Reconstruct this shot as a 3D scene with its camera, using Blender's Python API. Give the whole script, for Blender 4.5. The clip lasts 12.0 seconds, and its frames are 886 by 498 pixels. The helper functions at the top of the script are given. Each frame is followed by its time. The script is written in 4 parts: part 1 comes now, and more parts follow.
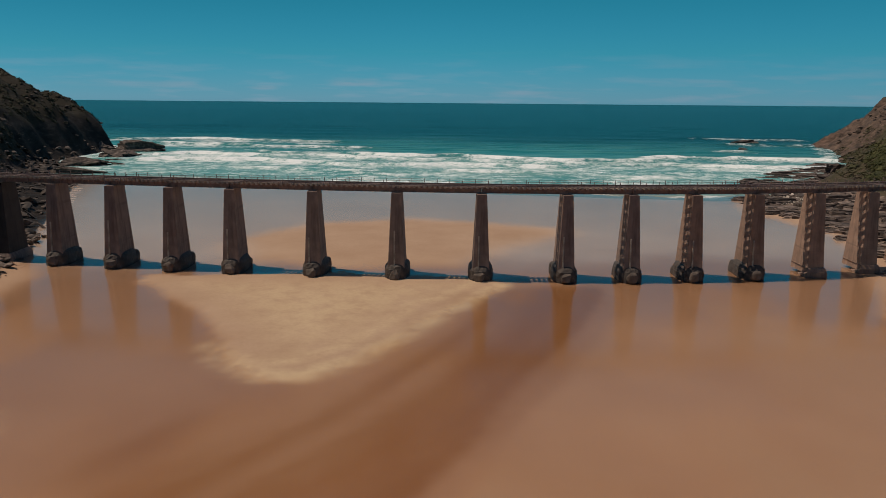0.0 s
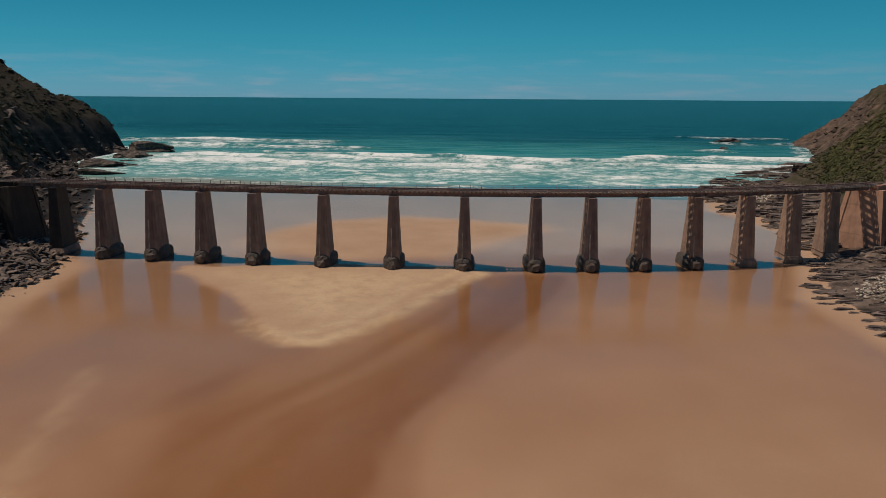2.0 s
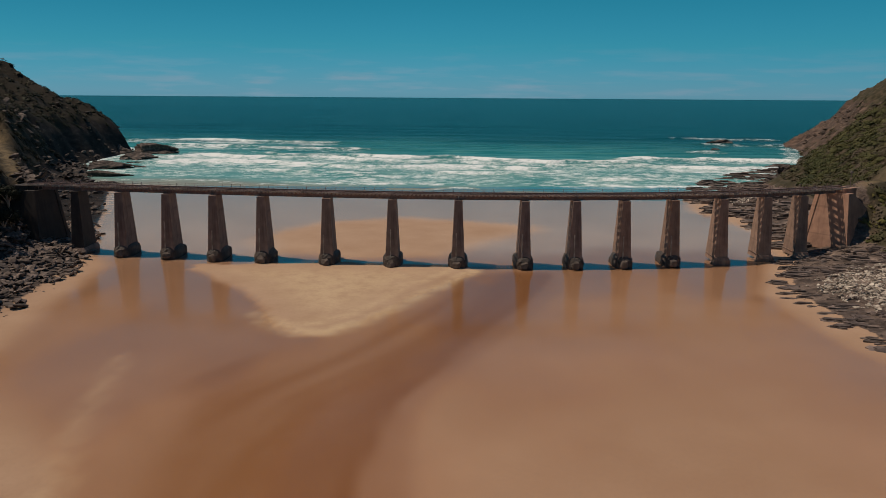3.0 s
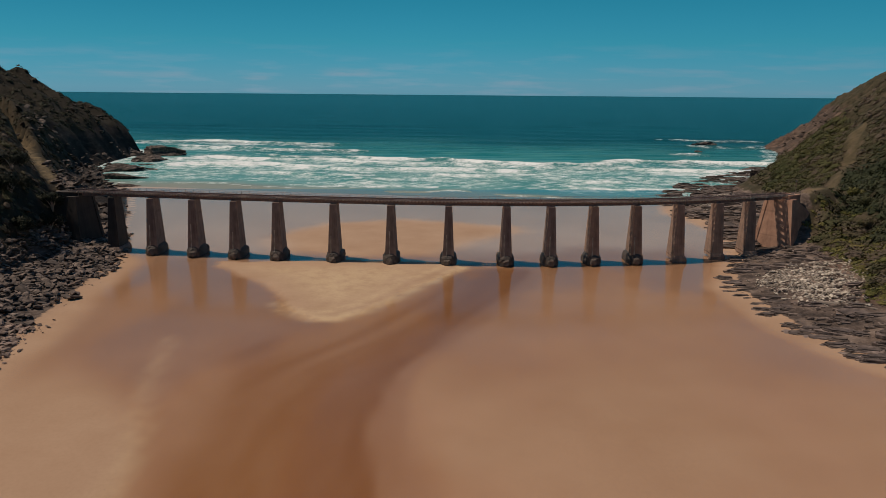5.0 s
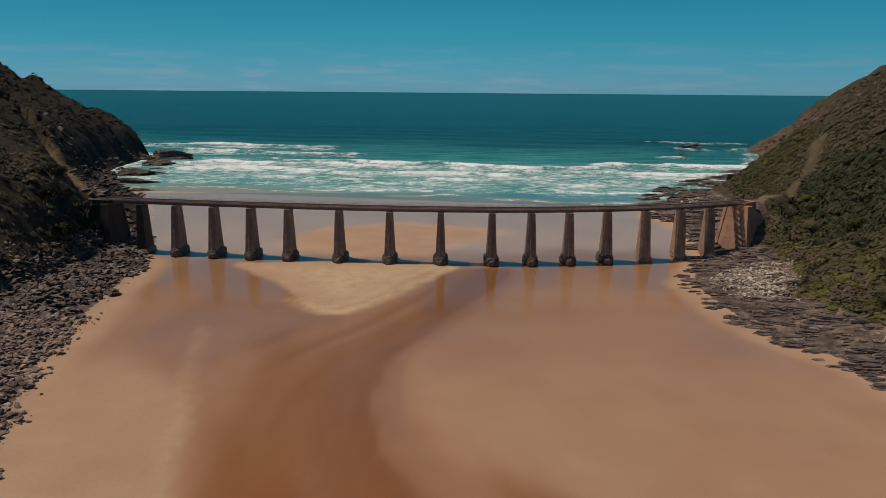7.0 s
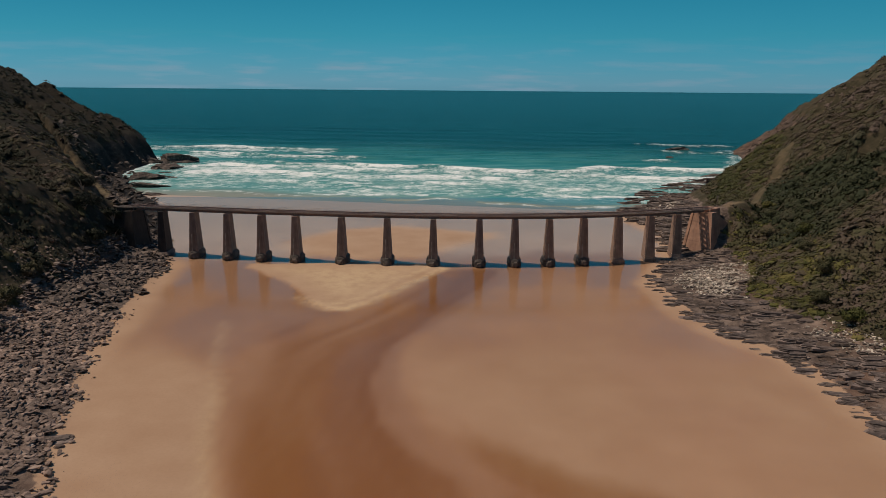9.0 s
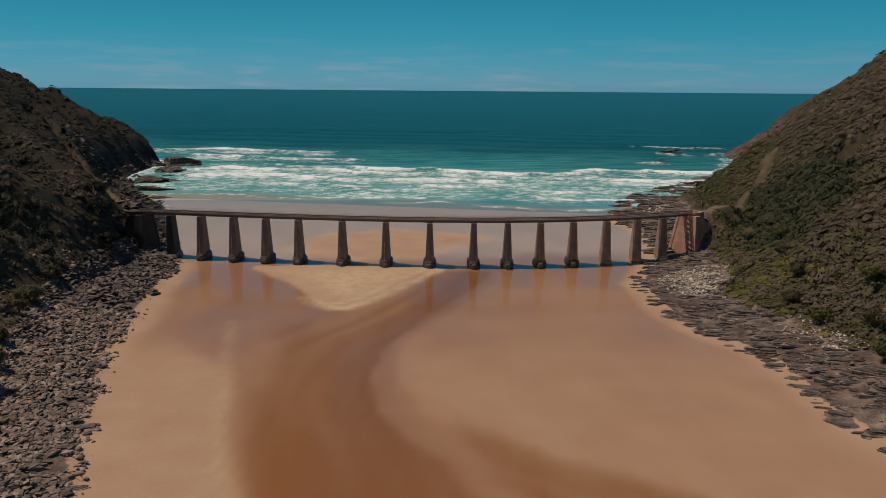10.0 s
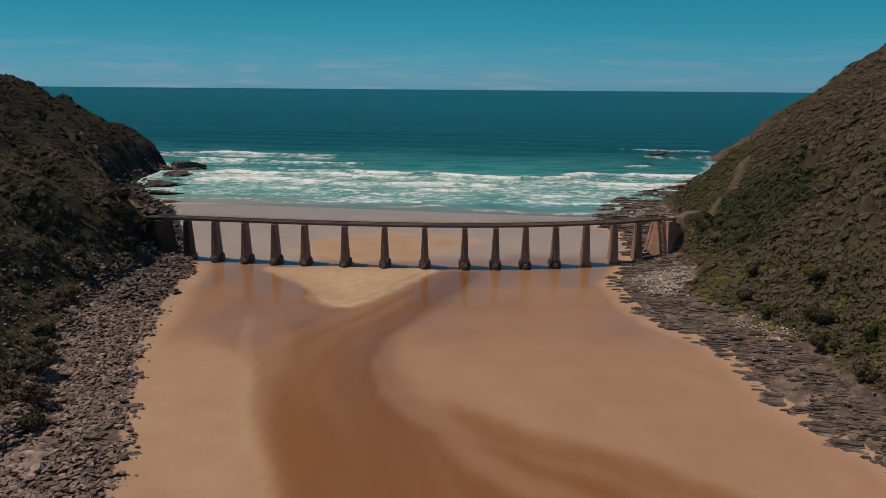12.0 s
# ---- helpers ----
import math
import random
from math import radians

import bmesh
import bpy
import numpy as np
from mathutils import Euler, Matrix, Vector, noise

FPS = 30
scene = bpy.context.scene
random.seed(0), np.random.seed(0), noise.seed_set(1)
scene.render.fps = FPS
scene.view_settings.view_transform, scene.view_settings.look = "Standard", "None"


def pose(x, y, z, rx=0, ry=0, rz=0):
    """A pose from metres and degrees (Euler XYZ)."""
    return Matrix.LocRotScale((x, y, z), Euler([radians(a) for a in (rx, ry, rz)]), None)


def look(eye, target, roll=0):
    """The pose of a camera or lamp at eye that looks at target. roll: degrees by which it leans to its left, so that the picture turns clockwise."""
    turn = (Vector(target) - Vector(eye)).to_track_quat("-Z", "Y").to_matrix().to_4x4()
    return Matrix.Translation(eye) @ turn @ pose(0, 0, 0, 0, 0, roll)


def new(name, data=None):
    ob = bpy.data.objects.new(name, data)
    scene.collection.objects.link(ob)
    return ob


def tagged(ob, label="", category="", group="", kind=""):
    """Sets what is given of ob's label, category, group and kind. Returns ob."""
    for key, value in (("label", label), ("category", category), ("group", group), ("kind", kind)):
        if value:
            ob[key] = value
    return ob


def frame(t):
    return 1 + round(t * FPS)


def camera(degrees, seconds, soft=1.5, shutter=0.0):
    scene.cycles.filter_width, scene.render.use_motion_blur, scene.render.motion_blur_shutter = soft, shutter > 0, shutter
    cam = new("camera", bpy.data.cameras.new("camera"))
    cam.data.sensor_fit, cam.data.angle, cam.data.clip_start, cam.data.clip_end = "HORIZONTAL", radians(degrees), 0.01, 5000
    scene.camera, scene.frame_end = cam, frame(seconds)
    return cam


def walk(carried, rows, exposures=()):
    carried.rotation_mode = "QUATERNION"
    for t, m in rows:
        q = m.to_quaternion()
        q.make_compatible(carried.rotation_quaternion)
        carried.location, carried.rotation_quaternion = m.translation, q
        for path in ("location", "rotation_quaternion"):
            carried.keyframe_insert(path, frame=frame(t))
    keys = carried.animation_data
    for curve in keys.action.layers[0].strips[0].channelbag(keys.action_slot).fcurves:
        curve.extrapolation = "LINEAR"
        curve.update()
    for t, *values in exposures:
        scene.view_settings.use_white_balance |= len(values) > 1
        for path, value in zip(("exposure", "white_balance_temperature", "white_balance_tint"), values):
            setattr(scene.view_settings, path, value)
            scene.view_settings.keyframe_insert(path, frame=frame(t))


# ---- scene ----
cam = camera(63.0, 12.0, soft=0.8)
PATH = [
    (0, (3.647, -105.099, 25.361), (3.706, -103.142, 24.955), 0.5),
    (0.5, (3.86, -110.028, 26.197), (3.92, -108.071, 25.788), 0.4),
    (1, (4.153, -115.04, 27.133), (4.214, -113.084, 26.721), 0.4),
    (1.5, (4.256, -119.307, 27.944), (4.32, -117.351, 27.529), 0.4),
    (2, (4.51, -124.151, 29.221), (4.575, -122.197, 28.802), 0.4),
    (2.5, (4.796, -128.898, 30.285), (4.861, -126.944, 29.865), 0.4),
    (3, (4.929, -133.558, 31.3), (4.996, -131.604, 30.878), 0.4),
    (4.8, (5.28, -150.375, 35.662), (5.354, -148.423, 35.231), 0.4),
    (5, (5.223, -152.268, 35.964), (5.299, -150.317, 35.533), 0.5),
    (5.5, (5.251, -156.761, 37.222), (5.329, -154.81, 36.789), 0.5),
    (6, (5.59, -161.563, 38.646), (5.668, -159.613, 38.209), 0.5),
    (6.5, (5.694, -166.113, 39.882), (5.774, -164.163, 39.445), 0.5),
    (7, (5.621, -170.78, 41.211), (5.704, -168.83, 40.772), 0.5),
    (8.8, (6.371, -186.92, 46.474), (6.458, -184.972, 46.027), 0.4),
    (9, (6.392, -188.625, 46.771), (6.48, -186.677, 46.324), 0.5),
    (9.5, (6.42, -192.939, 48.099), (6.511, -190.991, 47.653), 0.5),
    (10, (6.663, -197.504, 49.494), (6.755, -195.557, 49.047), 0.5),
    (10.5, (6.735, -202.062, 51.0), (6.828, -200.115, 50.55), 0.5),
    (11, (6.75, -206.585, 52.337), (6.846, -204.639, 51.885), 0.6),
    (11.5, (6.876, -211.162, 53.706), (6.973, -209.217, 53.254), 0.5),
    (12, (6.908, -215.774, 55.05), (7.007, -213.828, 54.598), 0.5),
]
walk(cam, [(t, look(eye, target, roll)) for t, eye, target, roll in PATH])

# ---- world, sun ----
SUN_EL = 62.0          # degrees; the sun stands over the land on the -x side
SUN_FROM = Vector((math.cos(radians(180 - 12)) * math.cos(radians(SUN_EL)),
                   math.sin(radians(180 - 12)) * math.cos(radians(SUN_EL)), math.sin(radians(SUN_EL))))
world = bpy.data.worlds.new("coast_sky")
scene.world = world
world.use_nodes = True
wn, wl = world.node_tree.nodes, world.node_tree.links
wn.clear()
sky = wn.new("ShaderNodeTexSky")
sky.sky_type = "NISHITA"
sky.sun_disc = False
sky.sun_elevation, sky.sun_rotation = radians(SUN_EL), radians(82)
sky.air_density, sky.dust_density, sky.ozone_density = 1.0, 0.0, 1.0
tint = wn.new("ShaderNodeMix")
tint.data_type, tint.blend_type = "RGBA", "MULTIPLY"
tint.inputs[0].default_value = 1.0
wl.new(sky.outputs[0], tint.inputs[6])
# thin cloud streaks low over the sea
wtc = wn.new("ShaderNodeTexCoord")
wmap = wn.new("ShaderNodeMapping")
wmap.inputs["Scale"].default_value = (7.0, 7.0, 55.0)
wl.new(wtc.outputs["Generated"], wmap.inputs[0])
wnoise = wn.new("ShaderNodeTexNoise")
wnoise.inputs["Scale"].default_value, wnoise.inputs["Detail"].default_value = 1.6, 6
wl.new(wmap.outputs[0], wnoise.inputs["Vector"])
wramp = wn.new("ShaderNodeValToRGB")
wramp.color_ramp.elements[0].position, wramp.color_ramp.elements[1].position = 0.50, 0.70
wl.new(wnoise.outputs["Fac"], wramp.inputs[0])
wsep = wn.new("ShaderNodeSeparateXYZ")
wl.new(wtc.outputs["Generated"], wsep.inputs[0])
wgrade = wn.new("ShaderNodeValToRGB")
for pos in (0.5, 0.6, 0.7):
    wgrade.color_ramp.elements.new(pos)
for e, (pos, col) in zip(wgrade.color_ramp.elements, ((0.0, (0.25, 0.72, 1.46)), (0.06, (0.13, 0.76, 1.12)), (0.15, (0.085, 0.76, 0.86)), (0.3, (0.13, 0.80, 0.92)), (0.6, (0.62, 0.90, 0.98)))):
    e.position, e.color = pos, (*col, 1)
wl.new(wsep.outputs["Z"], wgrade.inputs[0])
wl.new(wgrade.outputs[0], tint.inputs[7])
wband = wn.new("ShaderNodeMapRange")
wband.inputs[1].default_value, wband.inputs[2].default_value = 0.065, 0.0
wl.new(wsep.outputs["Z"], wband.inputs[0])
wmul = wn.new("ShaderNodeMath")
wmul.operation = "MULTIPLY"
wl.new(wramp.outputs[0], wmul.inputs[0])
wl.new(wband.outputs[0], wmul.inputs[1])
wmul2 = wn.new("ShaderNodeMath")
wmul2.operation = "MULTIPLY"
wmul2.inputs[1].default_value = 0.5
wl.new(wmul.outputs[0], wmul2.inputs[0])
# ragged edges, and a sky that deepens away from the sun
wrag = wn.new("ShaderNodeMapRange")
wrag.inputs[1].default_value, wrag.inputs[2].default_value = 0.35, 0.65
wl.new(wnoise.outputs["Fac"], wrag.inputs[0])
wdeep = wn.new("ShaderNodeMapRange")
for i, v in enumerate((0.0, 0.6, 1.0, 0.84)):
    wdeep.inputs[1 + i].default_value = v
wl.new(wsep.outputs["X"], wdeep.inputs[0])
cloud = wn.new("ShaderNodeMix")
cloud.data_type = "RGBA"
cloud.inputs[7].default_value = (4.6, 6.4, 8.2, 1)
wl.new(wmul2.outputs[0], cloud.inputs[0])
wl.new(tint.outputs[2], cloud.inputs[6])
for az, el, wide, high, much in ((-5.3, 1.35, 2.6, 0.55, 0.55), (-12.0, 0.75, 1.6, 0.18, 0.5), (-21.0, 0.9, 6.0, 0.35, 0.35), (10.0, 0.5, 7.0, 0.2, 0.22)):
    # offset from the cloud's heart, in degrees over its size
    squares = None
    for axis, mid, size in (("X", az, wide), ("Z", el, high)):
        off = wn.new("ShaderNodeMapRange")
        off.clamp = False
        centre = math.sin(radians(mid))
        off.inputs[1].default_value, off.inputs[2].default_value = centre, centre + math.sin(radians(size))
        wl.new(wsep.outputs[axis], off.inputs[0])
        sq = wn.new("ShaderNodeMath")
        sq.operation = "MULTIPLY"
        wl.new(off.outputs[0], sq.inputs[0])
        wl.new(off.outputs[0], sq.inputs[1])
        if squares is None:
            squares = sq
        else:
            add = wn.new("ShaderNodeMath")
            add.operation = "ADD"
            wl.new(squares.outputs[0], add.inputs[0])
            wl.new(sq.outputs[0], add.inputs[1])
            squares = add
    puff = wn.new("ShaderNodeMapRange")
    puff.interpolation_type = "SMOOTHSTEP"
    for i, v in enumerate((1.0, 0.0, 0.0, much)):
        puff.inputs[1 + i].default_value = v
    wl.new(squares.outputs[0], puff.inputs[0])
    rag = wn.new("ShaderNodeMath")
    rag.operation = "MULTIPLY"
    wl.new(puff.outputs[0], rag.inputs[0])
    wl.new(wrag.outputs[0], rag.inputs[1])
    more = wn.new("ShaderNodeMix")
    more.data_type = "RGBA"
    more.inputs[7].default_value = (4.6, 6.0, 7.4, 1)
    wl.new(rag.outputs[0], more.inputs[0])
    wl.new(cloud.outputs[2], more.inputs[6])
    cloud = more
bg = wn.new("ShaderNodeBackground")
wstrong = wn.new("ShaderNodeMath")
wstrong.operation = "MULTIPLY"
wstrong.inputs[1].default_value = 0.052
wl.new(wdeep.outputs[0], wstrong.inputs[0])
wl.new(wstrong.outputs[0], bg.inputs["Strength"])
wl.new(cloud.outputs[2], bg.inputs[0])
wout = wn.new("ShaderNodeOutputWorld")
wl.new(bg.outputs[0], wout.inputs[0])

sun_data = bpy.data.lights.new("sun", "SUN")
sun_data.energy, sun_data.angle, sun_data.color = 3.1, radians(0.5), (1.0, 0.835, 0.655)
sun = new("sun", sun_data)
sun.matrix_world = look(SUN_FROM * 300, (0, 0, 0))


# ---- materials ----
class Mat:
    """A small node builder round one Principled shader."""

    def __init__(self, name, rough=0.8, metal=0.0, spec=0.5):
        self.m = bpy.data.materials.new(name)
        self.m.use_nodes = True
        self.n, self.l = self.m.node_tree.nodes, self.m.node_tree.links
        self.p = self.n["Principled BSDF"]
        self.p.inputs["Roughness"].default_value = rough
        self.p.inputs["Metallic"].default_value = metal
        self.p.inputs["Specular IOR Level"].default_value = spec
        self.tc = self.n.new("ShaderNodeTexCoord")

    def node(self, kind, **sets):
        k = self.n.new(kind)
        for a, b in sets.items():
            k.inputs[a].default_value = b
        return k

    def noise(self, scale, detail=4, stretch=(1, 1, 1), rough=0.55):
        mp = self.n.new("ShaderNodeMapping")
        mp.inputs["Scale"].default_value = stretch
        self.l.new(self.tc.outputs["Object"], mp.inputs[0])
        k = self.node("ShaderNodeTexNoise", Scale=scale, Detail=detail, Roughness=rough)
        self.l.new(mp.outputs[0], k.inputs["Vector"])
        return k.outputs["Fac"]

    def attr(self, name):
        k = self.n.new("ShaderNodeAttribute")
        k.attribute_name = name
        return k.outputs["Fac"]

    def rand(self):
        return self.n.new("ShaderNodeObjectInfo").outputs["Random"]

    def island(self):
        return self.n.new("ShaderNodeNewGeometry").outputs["Random Per Island"]

    def span(self, f, a, b, c=0.0, d=1.0):
        k = self.n.new("ShaderNodeMapRange")
        k.interpolation_type = "SMOOTHSTEP"
        for i, v in enumerate((a, b, c, d)):
            k.inputs[1 + i].default_value = v
        self.l.new(f, k.inputs[0])
        return k.outputs[0]

    def math(self, op, a, b):
        k = self.n.new("ShaderNodeMath")
        k.operation = op
        for i, v in enumerate((a, b)):
            if isinstance(v, (int, float)):
                k.inputs[i].default_value = v
            else:
                self.l.new(v, k.inputs[i])
        return k.outputs[0]

    def mix(self, f, a, b, blend="MIX"):
        k = self.n.new("ShaderNodeMix")
        k.data_type, k.blend_type = "RGBA", blend
        for s, v in ((0, f), (6, a), (7, b)):
            if isinstance(v, (int, float)):
                k.inputs[s].default_value = v
            elif isinstance(v, tuple):
                k.inputs[s].default_value = (*v, 1)
            else:
                self.l.new(v, k.inputs[s])
        return k.outputs[2]

    def ramp(self, f, *stops):
        k = self.n.new("ShaderNodeValToRGB")
        e = k.color_ramp.elements
        while len(e) < len(stops):
            e.new(0.5)
        for i, (pos, col) in enumerate(stops):
            e[i].position, e[i].color = pos, (*col, 1)
        self.l.new(f, k.inputs[0])
        return k.outputs[0]

    def set(self, **kw):
        for a, v in kw.items():
            s = self.p.inputs[a.replace("_", " ")]
            if isinstance(v, (int, float)):
                s.default_value = v
            elif isinstance(v, tuple):
                s.default_value = (*v, 1)
            else:
                self.l.new(v, s)
        return self

    def bump(self, f, strength=0.4, distance=0.1):
        k = self.node("ShaderNodeBump", Strength=strength, Distance=distance)
        self.l.new(f, k.inputs["Height"])
        if self.p.inputs["Normal"].is_linked:
            self.l.new(self.p.inputs["Normal"].links[0].from_socket, k.inputs["Normal"])
        self.l.new(k.outputs[0], self.p.inputs["Normal"])
        return self


def concrete_material(name, dark, mid, light, stain, streaks=0.6):
    m = Mat(name, 0.9)
    a = m.ramp(m.noise(0.45, 6), (0.25, dark), (0.6, mid), (0.85, light))
    streak = m.span(m.noise(1.6, 5, (1, 1, 0.06)), 0.42, 0.72)
    c = m.mix(m.math("MULTIPLY", streak, streaks), a, stain)
    lift = m.span(m.noise(0.9, 2, (0.03, 0.03, 1.0)), 0.60, 0.64)
    c = m.mix(m.math("MULTIPLY", lift, 0.3), c, stain)
    blot = m.span(m.noise(0.35, 7, (1, 1, 0.5), 0.65), 0.56, 0.7)
    c = m.mix(m.math("MULTIPLY", blot, 0.45), c, stain)
    tone = m.span(m.rand(), 0, 1, 0.88, 1.08)
    k = m.n.new("ShaderNodeHueSaturation")
    m.l.new(c, k.inputs["Color"])
    m.l.new(tone, k.inputs["Value"])
    m.set(Base_Color=k.outputs[0])
    return m.bump(m.noise(7, 6), 0.35, 0.05).m


def plinth_material():
    m = Mat("wet_plinth_concrete", 0.75)
    m.set(Base_Color=m.ramp(m.noise(0.9, 6), (0.3, (0.03, 0.024, 0.022)), (0.62, (0.075, 0.058, 0.05)), (0.85, (0.19, 0.155, 0.13))))
    return m.bump(m.noise(3.5, 6), 0.8, 0.15).m


def steel_material():
    m = Mat("rusty_brown_steel", 0.75, 0.1)
    c = m.ramp(m.noise(1.2, 6), (0.3, (0.17, 0.116, 0.106)), (0.6, (0.29, 0.202, 0.182)), (0.85, (0.40, 0.29, 0.25)))
    m.set(Base_Color=c)
    return m.bump(m.noise(25, 4), 0.25, 0.02).m


def rail_material():
    m = Mat("rail_steel", 0.45, 0.7)
    return m.set(Base_Color=m.ramp(m.noise(6, 4), (0.3, (0.10, 0.055, 0.04)), (0.8, (0.28, 0.2, 0.16)))).m


def sleeper_material():
    m = Mat("weathered_sleeper_timber", 0.9)
    c = m.ramp(m.noise(3, 6, (0.4, 6, 6)), (0.3, (0.34, 0.28, 0.24)), (0.75, (0.62, 0.54, 0.47)))
    c = m.mix(m.math("MULTIPLY", m.rand(), 0.5), c, (0.2, 0.155, 0.13))
    m.set(Base_Color=c)
    return m.bump(m.noise(12, 4, (0.3, 5, 5)), 0.5, 0.03).m


def rock_material(name, dark, mid, light, strata=True):
    m = Mat(name, 0.88)
    c = m.ramp(m.noise(0.7, 8), (0.28, dark), (0.52, mid), (0.80, light))
    if strata:
        s = m.span(m.noise(1.1, 5, (0.25, 0.25, 3.5)), 0.40, 0.62)
        c = m.mix(m.math("MULTIPLY", s, 0.55), c, dark)
    tone = m.span(m.island(), 0, 1, 0.6, 1.2)
    k = m.n.new("ShaderNodeHueSaturation")
    m.l.new(c, k.inputs["Color"])
    m.l.new(tone, k.inputs["Value"])
    m.set(Base_Color=k.outputs[0])
    return m.bump(m.noise(3, 8, (1, 1, 2.5)), 0.6, 0.12).m


def ground_material():
    """Sand, wet sand, rock and scrubby soil, by how dry, rocky and overgrown the ground is."""
    m = Mat("coast_ground", 0.85, spec=0.2)
    dry, rocky, veg = m.attr("dry"), m.attr("rocky"), m.attr("veg")
    n1, n2 = m.noise(0.05, 6), m.noise(0.9, 6)
    wob = m.math("ADD", dry, m.math("MULTIPLY", m.math("SUBTRACT", m.noise(0.09, 7, (1, 0.6, 1)), 0.5), 0.28))
    wet = m.ramp(n1, (0.3, (0.300, 0.164, 0.090)), (0.7, (0.354, 0.205, 0.119)))
    sea_wet = m.ramp(n1, (0.3, (0.42, 0.31, 0.24)), (0.7, (0.50, 0.385, 0.31)))
    wet = m.mix(m.attr("tannin"), sea_wet, wet)
    tan = m.ramp(m.noise(0.12, 7), (0.3, (0.372, 0.238, 0.156)), (0.7, (0.440, 0.298, 0.204)))
    sand = m.mix(m.span(wob, 0.02, 1.0), wet, tan)
    streak = m.noise(0.10, 7, (1.6, 0.35, 1), 0.6)
    stain = m.attr("stain")
    sand = m.mix(m.math("MULTIPLY", m.span(m.math("ADD", stain, m.math("MULTIPLY", m.math("SUBTRACT", streak, 0.5), 0.34)), 0.05, 0.95), 0.95), sand, (0.222, 0.092, 0.024))
    sand = m.mix(m.math("MULTIPLY", m.attr("pale"), m.span(m.noise(0.35, 7, (1, 1, 1), 0.65), 0.3, 0.6, 0.35, 1.0)), sand, (0.60, 0.452, 0.28))
    sand = m.mix(m.math("MULTIPLY", m.span(m.noise(2.2, 8), 0.35, 0.75), 0.12), sand, (0.22, 0.13, 0.07))
    soil = m.ramp(m.noise(0.35, 8), (0.28, (0.028, 0.025, 0.014)), (0.5, (0.056, 0.047, 0.028)), (0.70, (0.10, 0.073, 0.050)), (0.88, (0.20, 0.138, 0.098)))
    stone = m.ramp(m.noise(0.22, 10, (1, 1, 2.6), 0.68), (0.34, (0.032, 0.025, 0.022)), (0.48, (0.105, 0.078, 0.066)), (0.60, (0.20, 0.150, 0.124)), (0.76, (0.36, 0.27, 0.22)))
    # dark headland rock, its colour lowered further to hold the slope's shade
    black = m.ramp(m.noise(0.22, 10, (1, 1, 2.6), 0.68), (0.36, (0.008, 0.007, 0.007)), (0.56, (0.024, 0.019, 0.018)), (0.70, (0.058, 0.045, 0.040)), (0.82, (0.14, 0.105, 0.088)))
    stone = m.mix(m.span(m.noise(0.03, 4), 0.5, 0.7), stone, m.mix(0.55, stone, (0.16, 0.09, 0.06)))
    stone = m.mix(m.math("MULTIPLY", m.attr("ochre"), 0.75), stone, m.ramp(m.noise(0.16, 9, (1, 1, 2.2), 0.68), (0.38, (0.026, 0.019, 0.015)), (0.5, (0.085, 0.056, 0.042)), (0.64, (0.17, 0.112, 0.083)), (0.8, (0.34, 0.235, 0.175))))
    stone = m.mix(m.attr("slate_shade"), stone, black)
    c = m.mix(m.span(m.math("ADD", rocky, m.math("MULTIPLY", m.math("SUBTRACT", n2, 0.5), 0.9)), 0.4, 0.6), sand, stone)
    # soil of the left headland is blackened as painted shade
    soil = m.mix(m.attr("slate_shade"), soil, m.mix(0.82, soil, (0.012, 0.010, 0.008)))
    c = m.mix(m.span(m.math("ADD", veg, m.math("MULTIPLY", m.math("SUBTRACT", m.noise(0.3, 7), 0.5), 0.8)), 0.4, 0.6), c, soil)
    m.set(Roughness=m.math("MAXIMUM", m.span(wob, 0.2, 0.8, 0.42, 0.92), m.math("MULTIPLY", m.math("MAXIMUM", rocky, veg), 0.95)))
    c = m.mix(m.math("MULTIPLY", m.attr("track"), m.span(m.noise(0.8, 6), 0.3, 0.6, 0.2, 0.75)), c, (0.21, 0.155, 0.088))
    m.set(Base_Color=c)
    hill = m.math("MULTIPLY", m.math("MAXIMUM", rocky, veg), m.math("SUBTRACT", 1.0, m.math("MULTIPLY", veg, 0.65)))
    m.bump(m.math("MULTIPLY", m.noise(1.3, 9), m.math("ADD", m.math("MULTIPLY", hill, 0.9), 0.02)), 0.9, 0.6)
    return m.m


def river_material():
    """Shallow clear water, tea-coloured: a gloss over what lies beneath."""
    m = Mat("shallow_river_water", 0.05)
    out = m.n["Material Output"]
    glossy = m.node("ShaderNodeBsdfGlossy", Roughness=0.15)
    clear = m.n.new("ShaderNodeBsdfTransparent")
    clear.inputs[0].default_value = (1, 1, 1, 1)
    fres = m.node("ShaderNodeFresnel", IOR=1.36)
    bmp = m.node("ShaderNodeBump", Strength=0.05, Distance=0.05)
    m.l.new(m.noise(1.1, 5, (1, 1.8, 1)), bmp.inputs["Height"])
    m.l.new(bmp.outputs[0], glossy.inputs["Normal"])
    m.l.new(bmp.outputs[0], fres.inputs["Normal"])
    mx = m.n.new("ShaderNodeMixShader")
    m.l.new(m.math("MULTIPLY", fres.outputs[0], m.attr("film")), mx.inputs[0])
    m.l.new(clear.outputs[0], mx.inputs[1])
    m.l.new(glossy.outputs[0], mx.inputs[2])
    m.l.new(mx.outputs[0], out.inputs[0])
    return m.m


